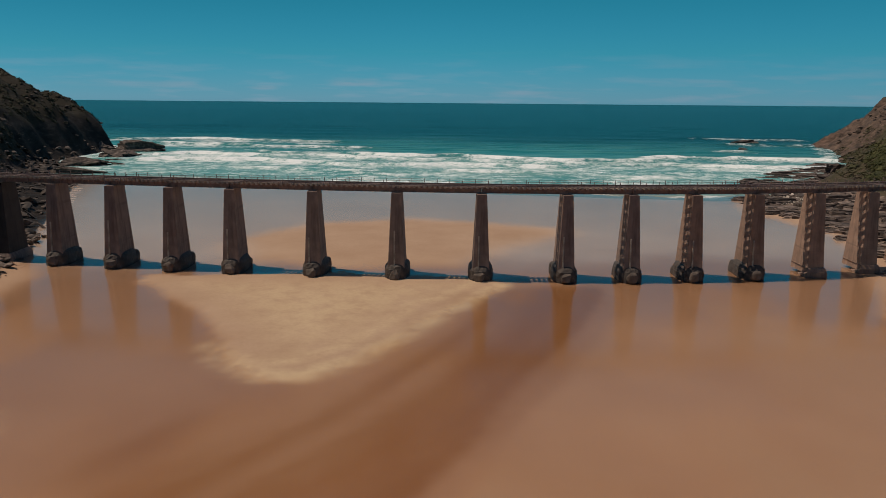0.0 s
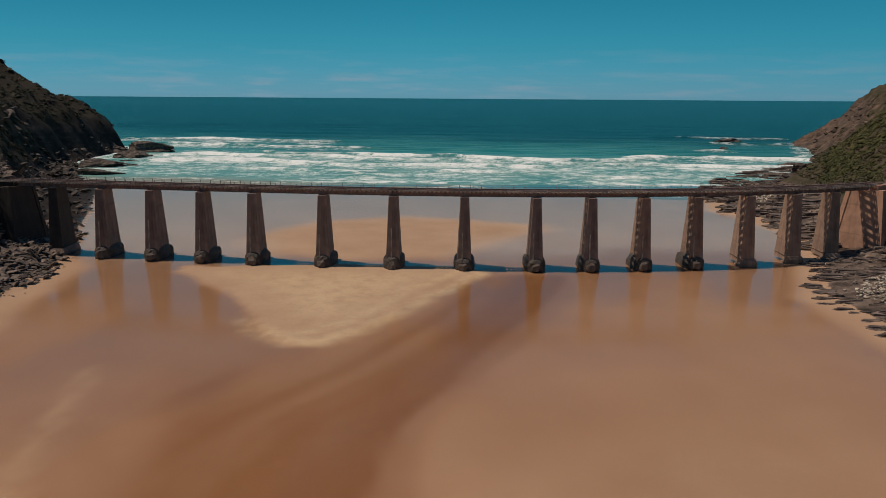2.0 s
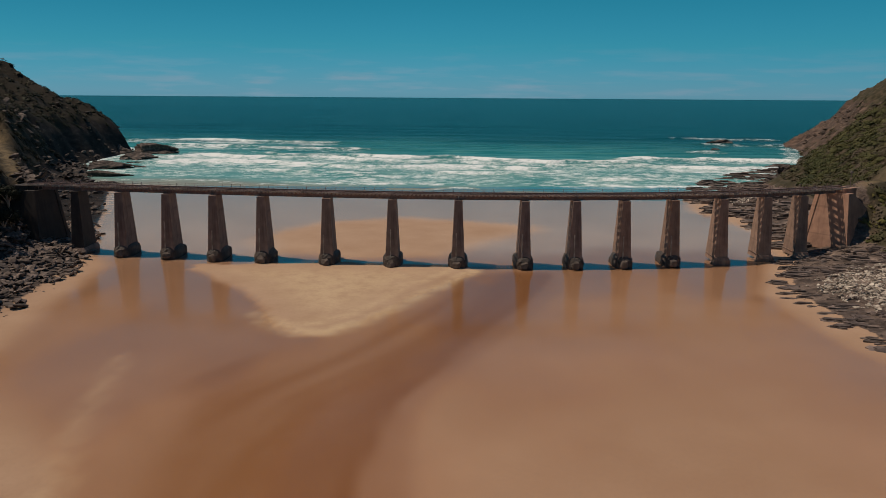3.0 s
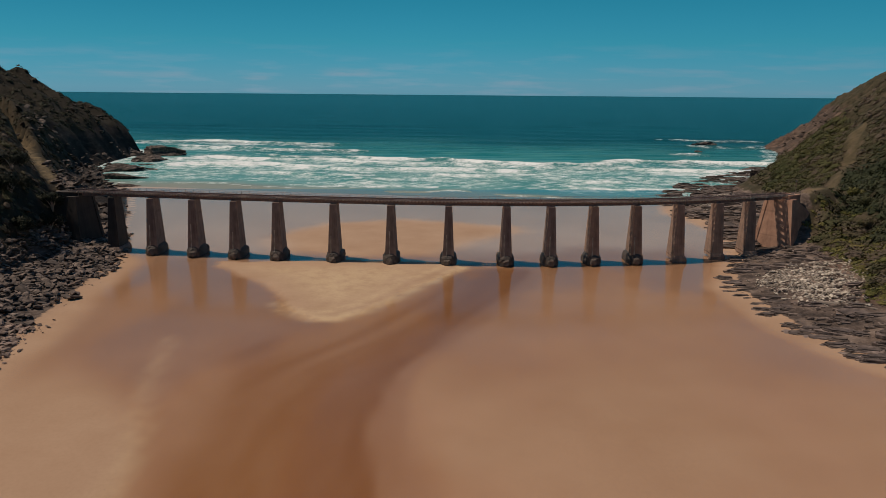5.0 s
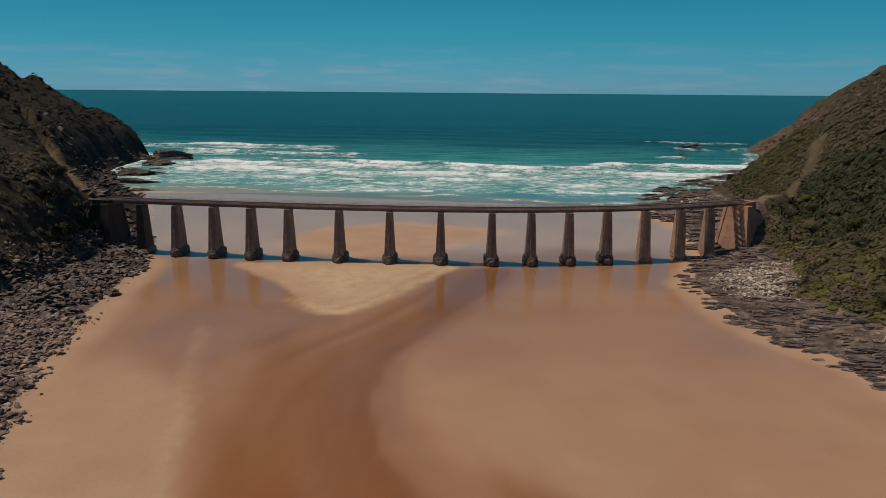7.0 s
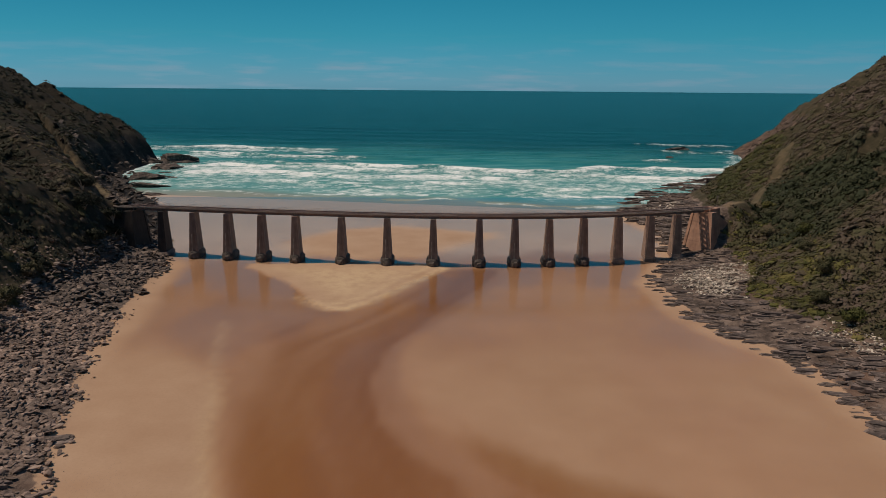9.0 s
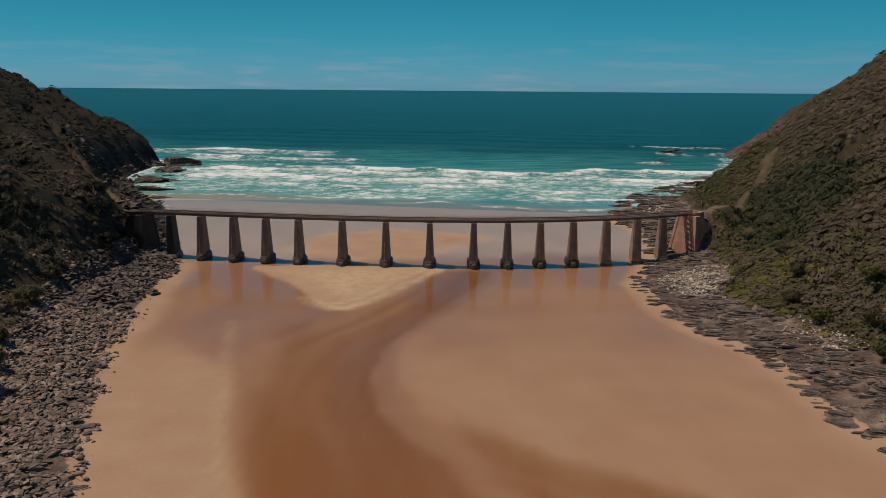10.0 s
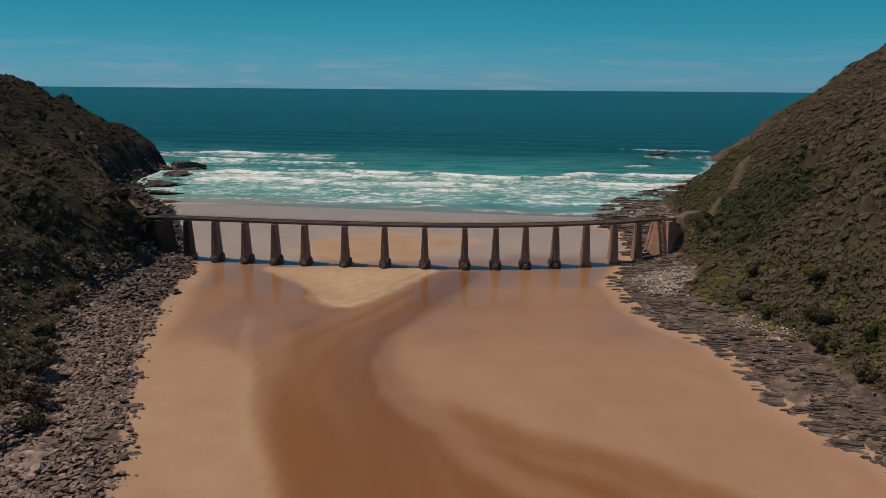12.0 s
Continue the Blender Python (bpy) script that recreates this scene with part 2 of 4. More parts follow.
def sea_material():
    m = Mat("sea_water", 0.25, spec=0.006)
    foam, shoal = m.attr("foam"), m.attr("shoal")
    deep = m.mix(m.span(m.noise(0.006, 5, (0.35, 2.5, 1)), 0.35, 0.65), (0.0024, 0.047, 0.060), (0.0032, 0.060, 0.074))
    near = m.mix(m.span(m.noise(0.06, 6, (0.5, 2.0, 1)), 0.35, 0.65), (0.016, 0.185, 0.190), (0.085, 0.30, 0.29))
    c = m.mix(shoal, deep, near)
    c = m.mix(m.attr("churn"), c, m.mix(m.span(m.noise(0.05, 6, (1, 0.6, 1)), 0.35, 0.65), (0.10, 0.285, 0.28), (0.24, 0.40, 0.385)))
    swash = m.attr("swash")
    c = m.mix(swash, c, (0.30, 0.235, 0.18))
    lace = m.math("ADD", m.math("ADD", m.math("MULTIPLY", m.noise(0.30, 8, (0.6, 0.75, 1), 0.72), 0.85), m.math("MULTIPLY", m.noise(1.3, 5, (0.7, 0.8, 1), 0.7), 0.4)), m.math("MULTIPLY", m.noise(0.06, 4, (0.6, 0.9, 1)), 0.4))
    f = m.span(m.math("ADD", foam, m.math("MULTIPLY", m.math("SUBTRACT", lace, 0.825), 1.7)), 0.40, 0.88)
    c = m.mix(f, c, (0.80, 0.84, 0.85))
    m.set(Base_Color=c, Roughness=m.span(f, 0, 1, 0.22, 0.9))
    m.bump(m.math("ADD", m.noise(0.10, 6, (0.35, 1.6, 1)), m.math("MULTIPLY", m.noise(0.8, 5, (0.5, 1.4, 1)), 0.25)), 0.6, 0.8)
    return m.m


def leaf_material(name, *stops):
    m = Mat(name, 0.75, spec=0.2)
    split = m.n.new("ShaderNodeSeparateXYZ")
    m.l.new(m.tc.outputs["Object"], split.inputs[0])
    rise = m.span(split.outputs["Z"], 6, 62, -0.035, 0.10)
    c = m.ramp(m.math("ADD", m.math("ADD", rise, m.math("MULTIPLY", m.math("ADD", m.math("MULTIPLY", m.noise(0.03, 3), 0.5), m.math("MULTIPLY", m.noise(0.16, 4), 0.5)), 0.78)), m.math("ADD", m.math("MULTIPLY", m.island(), 0.05), m.math("MULTIPLY", m.attr("tone"), 0.17))), *stops)
    m.set(Base_Color=c)
    return m.bump(m.noise(2.6, 7), 0.6, 0.3).m


CONCRETE = concrete_material("stained_concrete", (0.145, 0.103, 0.088), (0.25, 0.178, 0.148), (0.35, 0.25, 0.205), (0.072, 0.053, 0.048))
RUSTY_CONCRETE = concrete_material("rust_washed_concrete", (0.18, 0.118, 0.090), (0.31, 0.203, 0.152), (0.42, 0.288, 0.22), (0.095, 0.064, 0.053), 0.5)
PINK_CONCRETE = concrete_material("pinkish_abutment_concrete", (0.27, 0.155, 0.112), (0.46, 0.265, 0.185), (0.56, 0.36, 0.265), (0.17, 0.10, 0.076), 0.35)
# concrete darkened to carry the hillside's shade on the left bridge end
SHADED_CONCRETE = concrete_material("shaded_dark_concrete", (0.026, 0.020, 0.018), (0.048, 0.036, 0.031), (0.085, 0.062, 0.053), (0.018, 0.014, 0.013))
CUTWATER = concrete_material("chipped_footing_concrete", (0.05, 0.038, 0.033), (0.15, 0.115, 0.095), (0.36, 0.30, 0.25), (0.035, 0.027, 0.024))
PLINTH, STEEL, RAIL, SLEEPER = plinth_material(), steel_material(), rail_material(), sleeper_material()
GROUND, RIVER, SEA = ground_material(), river_material(), sea_material()
DARKROCK = rock_material("dark_shore_rock", (0.075, 0.053, 0.044), (0.28, 0.198, 0.162), (0.52, 0.40, 0.325))
SLAB = rock_material("layered_slab_rock", (0.055, 0.041, 0.037), (0.20, 0.148, 0.130), (0.40, 0.31, 0.265))
COBBLE = rock_material("pale_cobble", (0.25, 0.205, 0.17), (0.48, 0.41, 0.34), (0.70, 0.62, 0.53), False)
BUSH = leaf_material("coastal_bush_leaves", (0.32, (0.036, 0.041, 0.018)), (0.41, (0.064, 0.062, 0.028)), (0.48, (0.078, 0.066, 0.037)), (0.56, (0.090, 0.068, 0.050)), (0.68, (0.120, 0.088, 0.072)))
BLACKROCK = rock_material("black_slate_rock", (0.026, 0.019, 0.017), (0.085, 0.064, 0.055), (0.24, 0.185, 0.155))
UMBERROCK = rock_material("umber_shore_rock", (0.042, 0.031, 0.026), (0.165, 0.122, 0.102), (0.36, 0.275, 0.228))
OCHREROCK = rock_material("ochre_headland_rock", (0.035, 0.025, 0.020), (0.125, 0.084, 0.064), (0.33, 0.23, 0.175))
THICKET = leaf_material("dark_green_thicket_leaves", (0.34, (0.020, 0.027, 0.012)), (0.5, (0.036, 0.042, 0.019)), (0.66, (0.062, 0.056, 0.034)))
OLIVE = leaf_material("olive_dome_leaves", (0.34, (0.046, 0.052, 0.018)), (0.5, (0.080, 0.078, 0.028)), (0.66, (0.120, 0.098, 0.046)))
# dark foliage; the left slopes' shade is put into the leaf colour too
SHADE_BUSH = leaf_material("dark_shaded_leaves", (0.34, (0.012, 0.015, 0.008)), (0.5, (0.022, 0.024, 0.013)), (0.64, (0.042, 0.036, 0.024)))
GREEN = leaf_material("green_scrub_leaves", (0.33, (0.050, 0.056, 0.017)), (0.46, (0.098, 0.098, 0.027)), (0.6, (0.165, 0.138, 0.048)))


# ---- building helpers ----
def part(name, bm, material, parent=None, label=""):
    me = bpy.data.meshes.new(name)
    bm.to_mesh(me)
    bm.free()
    me.materials.append(material)
    ob = new(name, me)
    ob.parent = parent
    if label:
        ob["label"] = label
    return ob


def thing(name, label, category, group="", m=None):
    ob = new(name)
    ob.empty_display_size = 0.5
    if m is not None:
        ob.matrix_basis = m
    return tagged(ob, label, category, group)


def array_mesh(name, verts, faces, material, smooth=False, normals=None):
    """A mesh from numpy arrays; all faces have the same number of corners."""
    me = bpy.data.meshes.new(name)
    k = faces.shape[1]
    me.vertices.add(len(verts))
    me.vertices.foreach_set("co", np.ascontiguousarray(verts, dtype=np.float32).ravel())
    me.loops.add(faces.size)
    me.loops.foreach_set("vertex_index", np.ascontiguousarray(faces, dtype=np.int32).ravel())
    me.polygons.add(len(faces))
    me.polygons.foreach_set("loop_start", np.arange(0, faces.size, k, dtype=np.int32))
    me.polygons.foreach_set("use_smooth", np.full(len(faces), smooth, dtype=bool))
    me.update(calc_edges=True)
    me.materials.append(material)
    if normals is not None:
        me.normals_split_custom_set_from_vertices(normals / np.linalg.norm(normals, axis=1)[:, None])
    return new(name, me)


def float_attr(ob, name, values):
    ob.data.attributes.new(name, "FLOAT", "POINT").data.foreach_set("value", np.ascontiguousarray(values, dtype=np.float32).ravel())


def grid_faces(nx, ny):
    i = np.arange(nx * ny).reshape(ny, nx)
    return np.stack((i[:-1, :-1], i[:-1, 1:], i[1:, 1:], i[1:, :-1]), -1).reshape(-1, 4)


def box(bm, x0, x1, y0, y1, z0, z1):
    v = [bm.verts.new((x, y, z)) for z in (z0, z1) for x, y in ((x0, y0), (x1, y0), (x1, y1), (x0, y1))]
    for f in ((0, 3, 2, 1), (4, 5, 6, 7), (0, 1, 5, 4), (1, 2, 6, 5), (2, 3, 7, 6), (3, 0, 4, 7)):
        bm.faces.new([v[i] for i in f])
    return v


def loft(bm, rings):
    """Closes a stack of rings (lists of points of equal length) into a solid."""
    rows = [[bm.verts.new(p) for p in r] for r in rings]
    n = len(rows[0])
    for a, b in zip(rows, rows[1:]):
        for i in range(n):
            bm.faces.new((a[i], a[(i + 1) % n], b[(i + 1) % n], b[i]))
    bm.faces.new(list(reversed(rows[0])))
    bm.faces.new(rows[-1])
    return rows


def smooth(a, b, x):
    t = np.clip((x - a) / (b - a), 0, 1)
    return t * t * (3 - 2 * t)


_lattice = np.random.RandomState(7).rand(256, 256).astype(np.float64)


def vnoise(x, y):
    """Value noise over the plan, 0 to 1, period 256."""
    xi, yi = np.floor(x).astype(int), np.floor(y).astype(int)
    fx, fy = x - xi, y - yi
    fx, fy = fx * fx * (3 - 2 * fx), fy * fy * (3 - 2 * fy)
    g = lambda a, b: _lattice[a % 256, b % 256]
    return (g(xi, yi) * (1 - fx) + g(xi + 1, yi) * fx) * (1 - fy) + (g(xi, yi + 1) * (1 - fx) + g(xi + 1, yi + 1) * fx) * fy


def fbm(x, y, octaves=4, gain=0.5):
    total, amp, norm = 0, 1.0, 0.0
    for o in range(octaves):
        total = total + amp * vnoise(x * 2 ** o + 17.3 * o, y * 2 ** o + 5.7 * o)
        norm += amp
        amp *= gain
    return total / norm


def inside(px, py, poly):
    """Signed distance to a closed outline of the plan, positive inside."""
    best, odd = np.full(px.shape, 1e9), np.zeros(px.shape, bool)
    for (ax, ay), (bx, by) in zip(poly, poly[1:] + poly[:1]):
        dx, dy = bx - ax, by - ay
        t = np.clip(((px - ax) * dx + (py - ay) * dy) / (dx * dx + dy * dy), 0, 1)
        best = np.minimum(best, np.hypot(px - ax - t * dx, py - ay - t * dy))
        cross = ((ay > py) != (by > py)) & (px < (bx - ax) * (py - ay) / (by - ay + 1e-12) + ax)
        odd ^= cross
    return np.where(odd, best, -best)


def line_distance(px, py, line):
    """Distance to an open line of the plan, and how far along it (0 to 1 a leg)."""
    best, where = np.full(px.shape, 1e9), np.zeros(px.shape)
    for i, ((ax, ay), (bx, by)) in enumerate(zip(line, line[1:])):
        dx, dy = bx - ax, by - ay
        t = np.clip(((px - ax) * dx + (py - ay) * dy) / (dx * dx + dy * dy), 0, 1)
        d = np.hypot(px - ax - t * dx, py - ay - t * dy)
        where = np.where(d < best, i + t, where)
        best = np.minimum(best, d)
    return best, where


# ---- the plan of the cove ----
def along(y, pairs):
    a = np.array(pairs)
    return np.interp(y, a[:, 0], a[:, 1])


LEFT_FOOT = [(-420, -40), (-200, -44), (-120, -50), (-105, -52), (-82, -59), (-48, -69), (-22, -70), (0, -67.5), (18, -74), (45, -89),
             (80, -106), (115, -121), (150, -135), (185, -145), (225, -143), (250, -142), (285, -160)]
LEFT_SAND = [(-420, -20), (-200, -28), (-124, -32.5), (-107, -37.5), (-90, -42.5), (-65, -50), (-44, -52.5), (-30, -54), (0, -57), (20, -64), (50, -74), (98, -92), (122, -108), (200, -132), (260, -132)]
RIGHT_FOOT = [(-420, 106), (-200, 92), (-110, 86), (-100, 84), (-81, 89), (-67, 84), (-48, 80), (-41, 78), (-28, 86), (-12, 91), (0, 92), (10, 95),
              (30, 103), (60, 111), (110, 122), (164, 165), (230, 190), (335, 222), (370, 260)]
RIGHT_SAND = [(-420, 95), (-200, 86), (-121, 78), (-107, 74), (-93, 72), (-75, 74), (-59, 67), (-48, 64), (-22, 64.5), (-8, 71.5), (6, 80), (30, 88), (60, 85),
              (90, 91), (111, 97), (131, 114), (151, 131), (176, 154), (200, 177), (230, 186), (335, 215)]
LEFT_RISE = [(0, 2.6), (3, 6.5), (8, 16), (13, 22.5), (24, 29), (38, 36), (50, 43), (70, 55), (105, 68), (150, 81), (260, 96)]
NEAR_LEFT_RISE = [(0, 2.6), (6, 6.5), (12, 11.5), (20, 18), (30, 25.5), (50, 38), (70, 50), (105, 66), (150, 80), (260, 96)]
RIGHT_RISE = [(0, 2.6), (10, 8), (20, 14.5), (30, 22), (45, 35), (65, 53), (95, 76), (130, 95), (260, 120)]
LEFT_TRACK = [(-76, 19), (-82, 26), (-92, 42), (-106, 66), (-130, 104), (-160, 148), (-190, 190)]
RIGHT_PATH = [(103, 19), (112, 32), (121, 43), (130, 53), (137, 63), (144, 73)]
RIGHT_TRACK = [(96.5, 13.2), (103, 19)]
NEAR_BAR = [(-36, -6), (-25, -19), (-18, -32), (-13, -40), (-9, -43), (-4, -40), (2, -29), (9, -17), (16, -8), (14, -3), (-8, 0), (-36, -2)]
FAR_BAR = [(-30, 26), (-18, 43), (0, 49), (17, 45), (31, 37), (31, 31), (18, 19), (9, 3), (-8, 2), (-24, 8)]
CHANNEL_RIGHT = [(60, -4), (31, -8), (23, -27), (15, -42), (9, -54), (4, -64), (1, -79), (3, -95), (10, -108), (22, -116), (36, -128), (60, -150), (70, -420)]
CHANNEL_LEFT = [(-58, -10), (-45, -25), (-36, -40), (-31, -50), (-27, -67), (-24, -78), (-19, -104), (-12, -126), (0, -160), (10, -420)]


# gullies between the spurs of the left bank: line, depth, half width
GULLIES = [([(-90, -2), (-100, 8), (-118, 28), (-142, 60)], 9, 11), ([(-72, -27), (-84, -31), (-104, -30)], 8, 8), ([(-69, -47), (-80, -55), (-100, -60)], 9, 10),
           ([(-61, -72), (-74, -80), (-95, -88)], 8, 10), ([(-54, -98), (-68, -108), (-90, -116)], 8, 10)]


def shore_y(x):
    return 101 - 0.22 * x


def gully_depth(x, y):
    """Depth of the gullies, and how far in one a place lies (1 at its bed)."""
    cut, deep = np.zeros(np.shape(x)), np.zeros(np.shape(x))
    wx, wy = x + (fbm(x / 7 + 2, y / 7, 3) - 0.5) * 5, y + (fbm(x / 7, y / 7 + 9, 3) - 0.5) * 5
    for line, depth, half in GULLIES:
        d, _ = line_distance(wx, wy, line)
        k = np.clip(1 - d / half, 0, 1)
        cut, deep = np.maximum(cut, depth * k), np.maximum(deep, k)
    return cut, deep


def terrain(x, y):
    """Height, dryness of the sand, rockiness and growth over the plan."""
    lf, ls, rf, rs = along(y, LEFT_FOOT), along(y, LEFT_SAND), along(y, RIGHT_FOOT), along(y, RIGHT_SAND)
    wig = (fbm(x / 9, y / 9, 4) - 0.5) * 9
    dl = np.minimum((lf - x) * 0.93, (285 - y) * 1.6 + 0.2 * (x + 150)) + wig * 0.6
    dr = np.minimum((x - rf) * 0.92, (350 - y) * 1.2 + 0.1 * (x - 222)) - 12 * smooth(190, 300, y) + wig * 0.6
    big = fbm(x / 34 + 3, y / 34, 5) - 0.5
    gully_l = np.abs(fbm((x - 0.2 * y) / 70 + 40, (y + 0.45 * x) / 24 + 3, 4) - 0.5) * -3.2 + 0.45
    gully_r = np.abs(fbm((x - 0.25 * y) / 80 + 9, (y + 0.5 * x) / 26 + 50, 4) - 0.5) * -2.4 + 0.35
    near = smooth(-22, -52, y)
    hl = np.interp(dl, *np.array(LEFT_RISE).T) * (1 - near) + np.interp(dl, *np.array(NEAR_LEFT_RISE).T) * near + (big * 6 + gully_l * (4 + 4 * smooth(60, 130, y))) * smooth(2, 26, dl)
    hl = np.where(y < 90, np.maximum(hl - gully_depth(x, y)[0] * smooth(2, 12, dl), np.minimum(hl, 2.2 + 0.22 * dl)), hl)
    hr = np.interp(dr, *np.array(RIGHT_RISE).T) + (big * 10 + gully_r * (7 + 9 * smooth(75, 35, dr))) * smooth(2, 40, dr)
    # sand and shore
    near_in = inside(x, y, NEAR_BAR) + (fbm(x / 5, y / 5, 3) - 0.5) * 2.4
    nb = smooth(-1.2, 2.0, near_in)
    fb = smooth(-9, 9, inside(x, y, FAR_BAR))
    rbank = smooth(-0.8, 2.6 + 8 * smooth(-60, -110, y), x - along(-y, [(-b, a) for a, b in CHANNEL_RIGHT]) ) * smooth(-8, -30, y)
    lbank = smooth(-2.4, 2.6 + 10 * smooth(-85, -60, y), along(-y, [(-b, a) for a, b in CHANNEL_LEFT]) - x) * smooth(-44, -80, y)
    edge = smooth(10, 0, np.minimum(x - ls, rs - x))
    dry = np.clip(np.maximum.reduce([nb, 0.95 * fb, (0.31 + 0.20 * smooth(-52, -88, y)) * rbank, 0.72 * lbank, 0.85 * edge * smooth(110, 60, y) * (1 - 0.85 * smooth(-4, 12, y) * (x < 0))]), 0, 1)
    beach = smooth(0, 30, y - 50) * 0.12
    sand = (dry - 0.45) * 0.22 + beach - np.clip(y - shore_y(x) + 8, 0, None) * 0.035
    sand = np.maximum(sand, -6)
    sand = sand + (fbm(x / 14, y / 14, 3) - 0.5) * 0.05
    zl = smooth(0, 1, (ls - x) / np.maximum(ls - lf, 1)) * 2.3 + 0.1
    zr = smooth(0, 1, (x - rs) / np.maximum(rf - rs, 1)) * 2.3 + 0.1
    z = sand + np.where(x < ls, zl, 0) + np.where(x > rs, zr, 0)
    z = np.where(dl > 0, np.maximum(z, hl + sand), z)
    z = np.where(dr > 0, np.maximum(z, hr + sand), z)
    # railway benches
    bl, sl = line_distance(x, y, LEFT_TRACK)
    br, sr = line_distance(x, y, RIGHT_TRACK)
    for b, base, top, bank in ((bl, 12.9 + sl * 0.5, 1.6, 3.5), (br, 12.9 + sr * 0.3, 1.8, 9.0)):
        k = smooth(top + bank, top, b + (fbm(x / 4, y / 4, 3) - 0.5) * 4)
        z = z * (1 - k) + base * k
    rough = smooth(0, 3, ls - x) + smooth(0, 3, x - rs)
    rough = rough * smooth(-9, -4, z + 5)
    z = z + rough * (fbm(x / 3.1, y / 1.7, 3) - 0.5) * 1.1
    z = z + smooth(4, 15, np.maximum(dl, dr)) * (fbm(x / 5, y / 5, 4, 0.6) - 0.5) * np.where(x > 0, 1.5 + 2.4 * smooth(110, 180, y), 1.9) * smooth(2, 8, np.minimum(bl, br))
    rocky = np.clip(rough, 0, 1)
    veg_l = smooth(-1, 5, dl) * smooth(215, 120, y + 1.4 * np.clip(12 - z, 0, 30) + (fbm(x / 18, y / 18, 3) - 0.5) * 60)
    veg_l = np.maximum(veg_l, smooth(11, 24, z + (fbm(x / 16, y / 16, 3) - 0.5) * 14) * smooth(0, 5, dl) * 0.9)
    veg_r = smooth(-1, 4, dr) * smooth(320, 190, y + (fbm(x / 18, y / 18, 3) - 0.5) * 60)
    veg_r = np.maximum(veg_r, smooth(20, 34, z) * smooth(0, 5, dr) * 0.85)
    veg = np.clip(np.maximum(veg_l, veg_r), 0, 1)
    return z, dry, rocky, veg, dl, dr


RUN = [(29, -4), (25, -20), (17, -36), (9, -50), (0, -62), (-5, -74), (-6, -86), (-3, -99), (1, -112), (5, -126), (14, -150)]
BRAID = [(-1, -72), (2, -82), (8, -95), (18, -106), (28, -114.5), (41, -125), (70, -146)]
TONGUE = [(7, -93), (12, -107), (17.5, -117), (25, -127), (45, -145)]
CURL = [(-24, -64), (-18.4, -72.5), (-14, -80), (-9, -85)]
RIM = [(-16, -36), (-11, -41.5), (-7, -41.5), (-2, -36), (4, -24.5), (11, -13), (15, -7.5)]


def sand_marks(x, y):
    """Brown stain of the deeper run, and the pale crest of the near sand bar."""
    wx, wy = x + (fbm(x / 9, y / 14, 3) - 0.5) * 5, y + (fbm(x / 12 + 8, y / 12, 3) - 0.5) * 5
    d, w = line_distance(wx, wy, RUN)
    b, bw = line_distance(wx, wy, BRAID)
    q, _ = line_distance(wx, wy, TONGUE)
    k, _ = line_distance(wx, wy, CURL)
    rim = along(-y, [(-e, a) for a, e in CHANNEL_LEFT]) + (fbm(x / 18, y / 18, 2) - 0.5) * 5
    east = along(-y, [(-e, a) for a, e in CHANNEL_RIGHT])
    fan = smooth(-1.8, 5.5, x - rim) * smooth(9, -3, wx - east) * smooth(-60, -100, wy)
    upper = smooth(0.5, -2.2, x - east) * smooth(26, 6, east - wx) * smooth(-2, -12, y) * 0.78
    pool = smooth(-2, 12, x - rim) * smooth(4, -6, wx - east) * smooth(-40, -60, wy + 0.35 * x) * (0.40 + 0.2 * smooth(-48, -62, wy))
    run = (fbm((x - along(-y, [(-e, a) for a, e in RUN])) / 2.6 + 60, y / 45, 4) - 0.5) * 0.55 * smooth(30, 12, d) * (0.15 + 0.85 * smooth(1, 9, x - rim))
    stain = np.maximum.reduce([smooth(8, 0.5, d) * (0.42 + 0.4 * smooth(5, 8, w)), smooth(7.5, 0.5, b) * (0.34 + 0.32 * smooth(1, 4, bw)), fan * (0.50 + 0.26 * smooth(-86, -112, y)), upper, pool, smooth(3, 0.5, k) * 0.28])
    stain = stain + smooth(-1.6, 3.2, x - rim) * smooth(12, 0, x - rim) * 0.20 * smooth(-66, -90, y)
    stain = np.clip((stain + run * smooth(0.02, 0.3, stain)) * (1 - 0.65 * smooth(5, 0.5, q)), 0, 1.1)
    p, _ = line_distance(x + (fbm(x / 9, y / 9, 2) - 0.5) * 3, y, RIM)
    lip, _ = line_distance(x + (fbm(x / 9 + 4, y / 9, 2) - 0.5) * 3, y, [(a - 2.5, b + 3.6) for a, b in RIM])
    pale = np.maximum(smooth(2.2, 0.2, p) * 0.7, smooth(2.0, 0.2, lip) * 0.5)
    line, _ = line_distance(x + (fbm(x / 18, y / 18, 2) - 0.5) * 5, y, [(-31, -50), (-27, -67), (-24, -78), (-19, -104), (-12, -126)])
    pale = np.maximum(pale, smooth(2.2, 0.2, line) * 0.28)
    bar = smooth(0, 12, inside(x, y, NEAR_BAR)) * 0.55
    return stain, np.maximum(pale, bar)


def height_at(x, y):
    return terrain(np.atleast_1d(np.asarray(x, float)), np.atleast_1d(np.asarray(y, float)))


def bare_bench(x, y):
    """Trodden earth and dry grass along the railway benches and the path up the headland."""
    rag = (fbm(x / 5, y / 5, 3) - 0.5) * 5
    left, _ = line_distance(x + rag, y, LEFT_TRACK)
    right, _ = line_distance(x, y, RIGHT_TRACK)
    path, _ = line_distance(x + rag * 0.6, y, RIGHT_PATH)
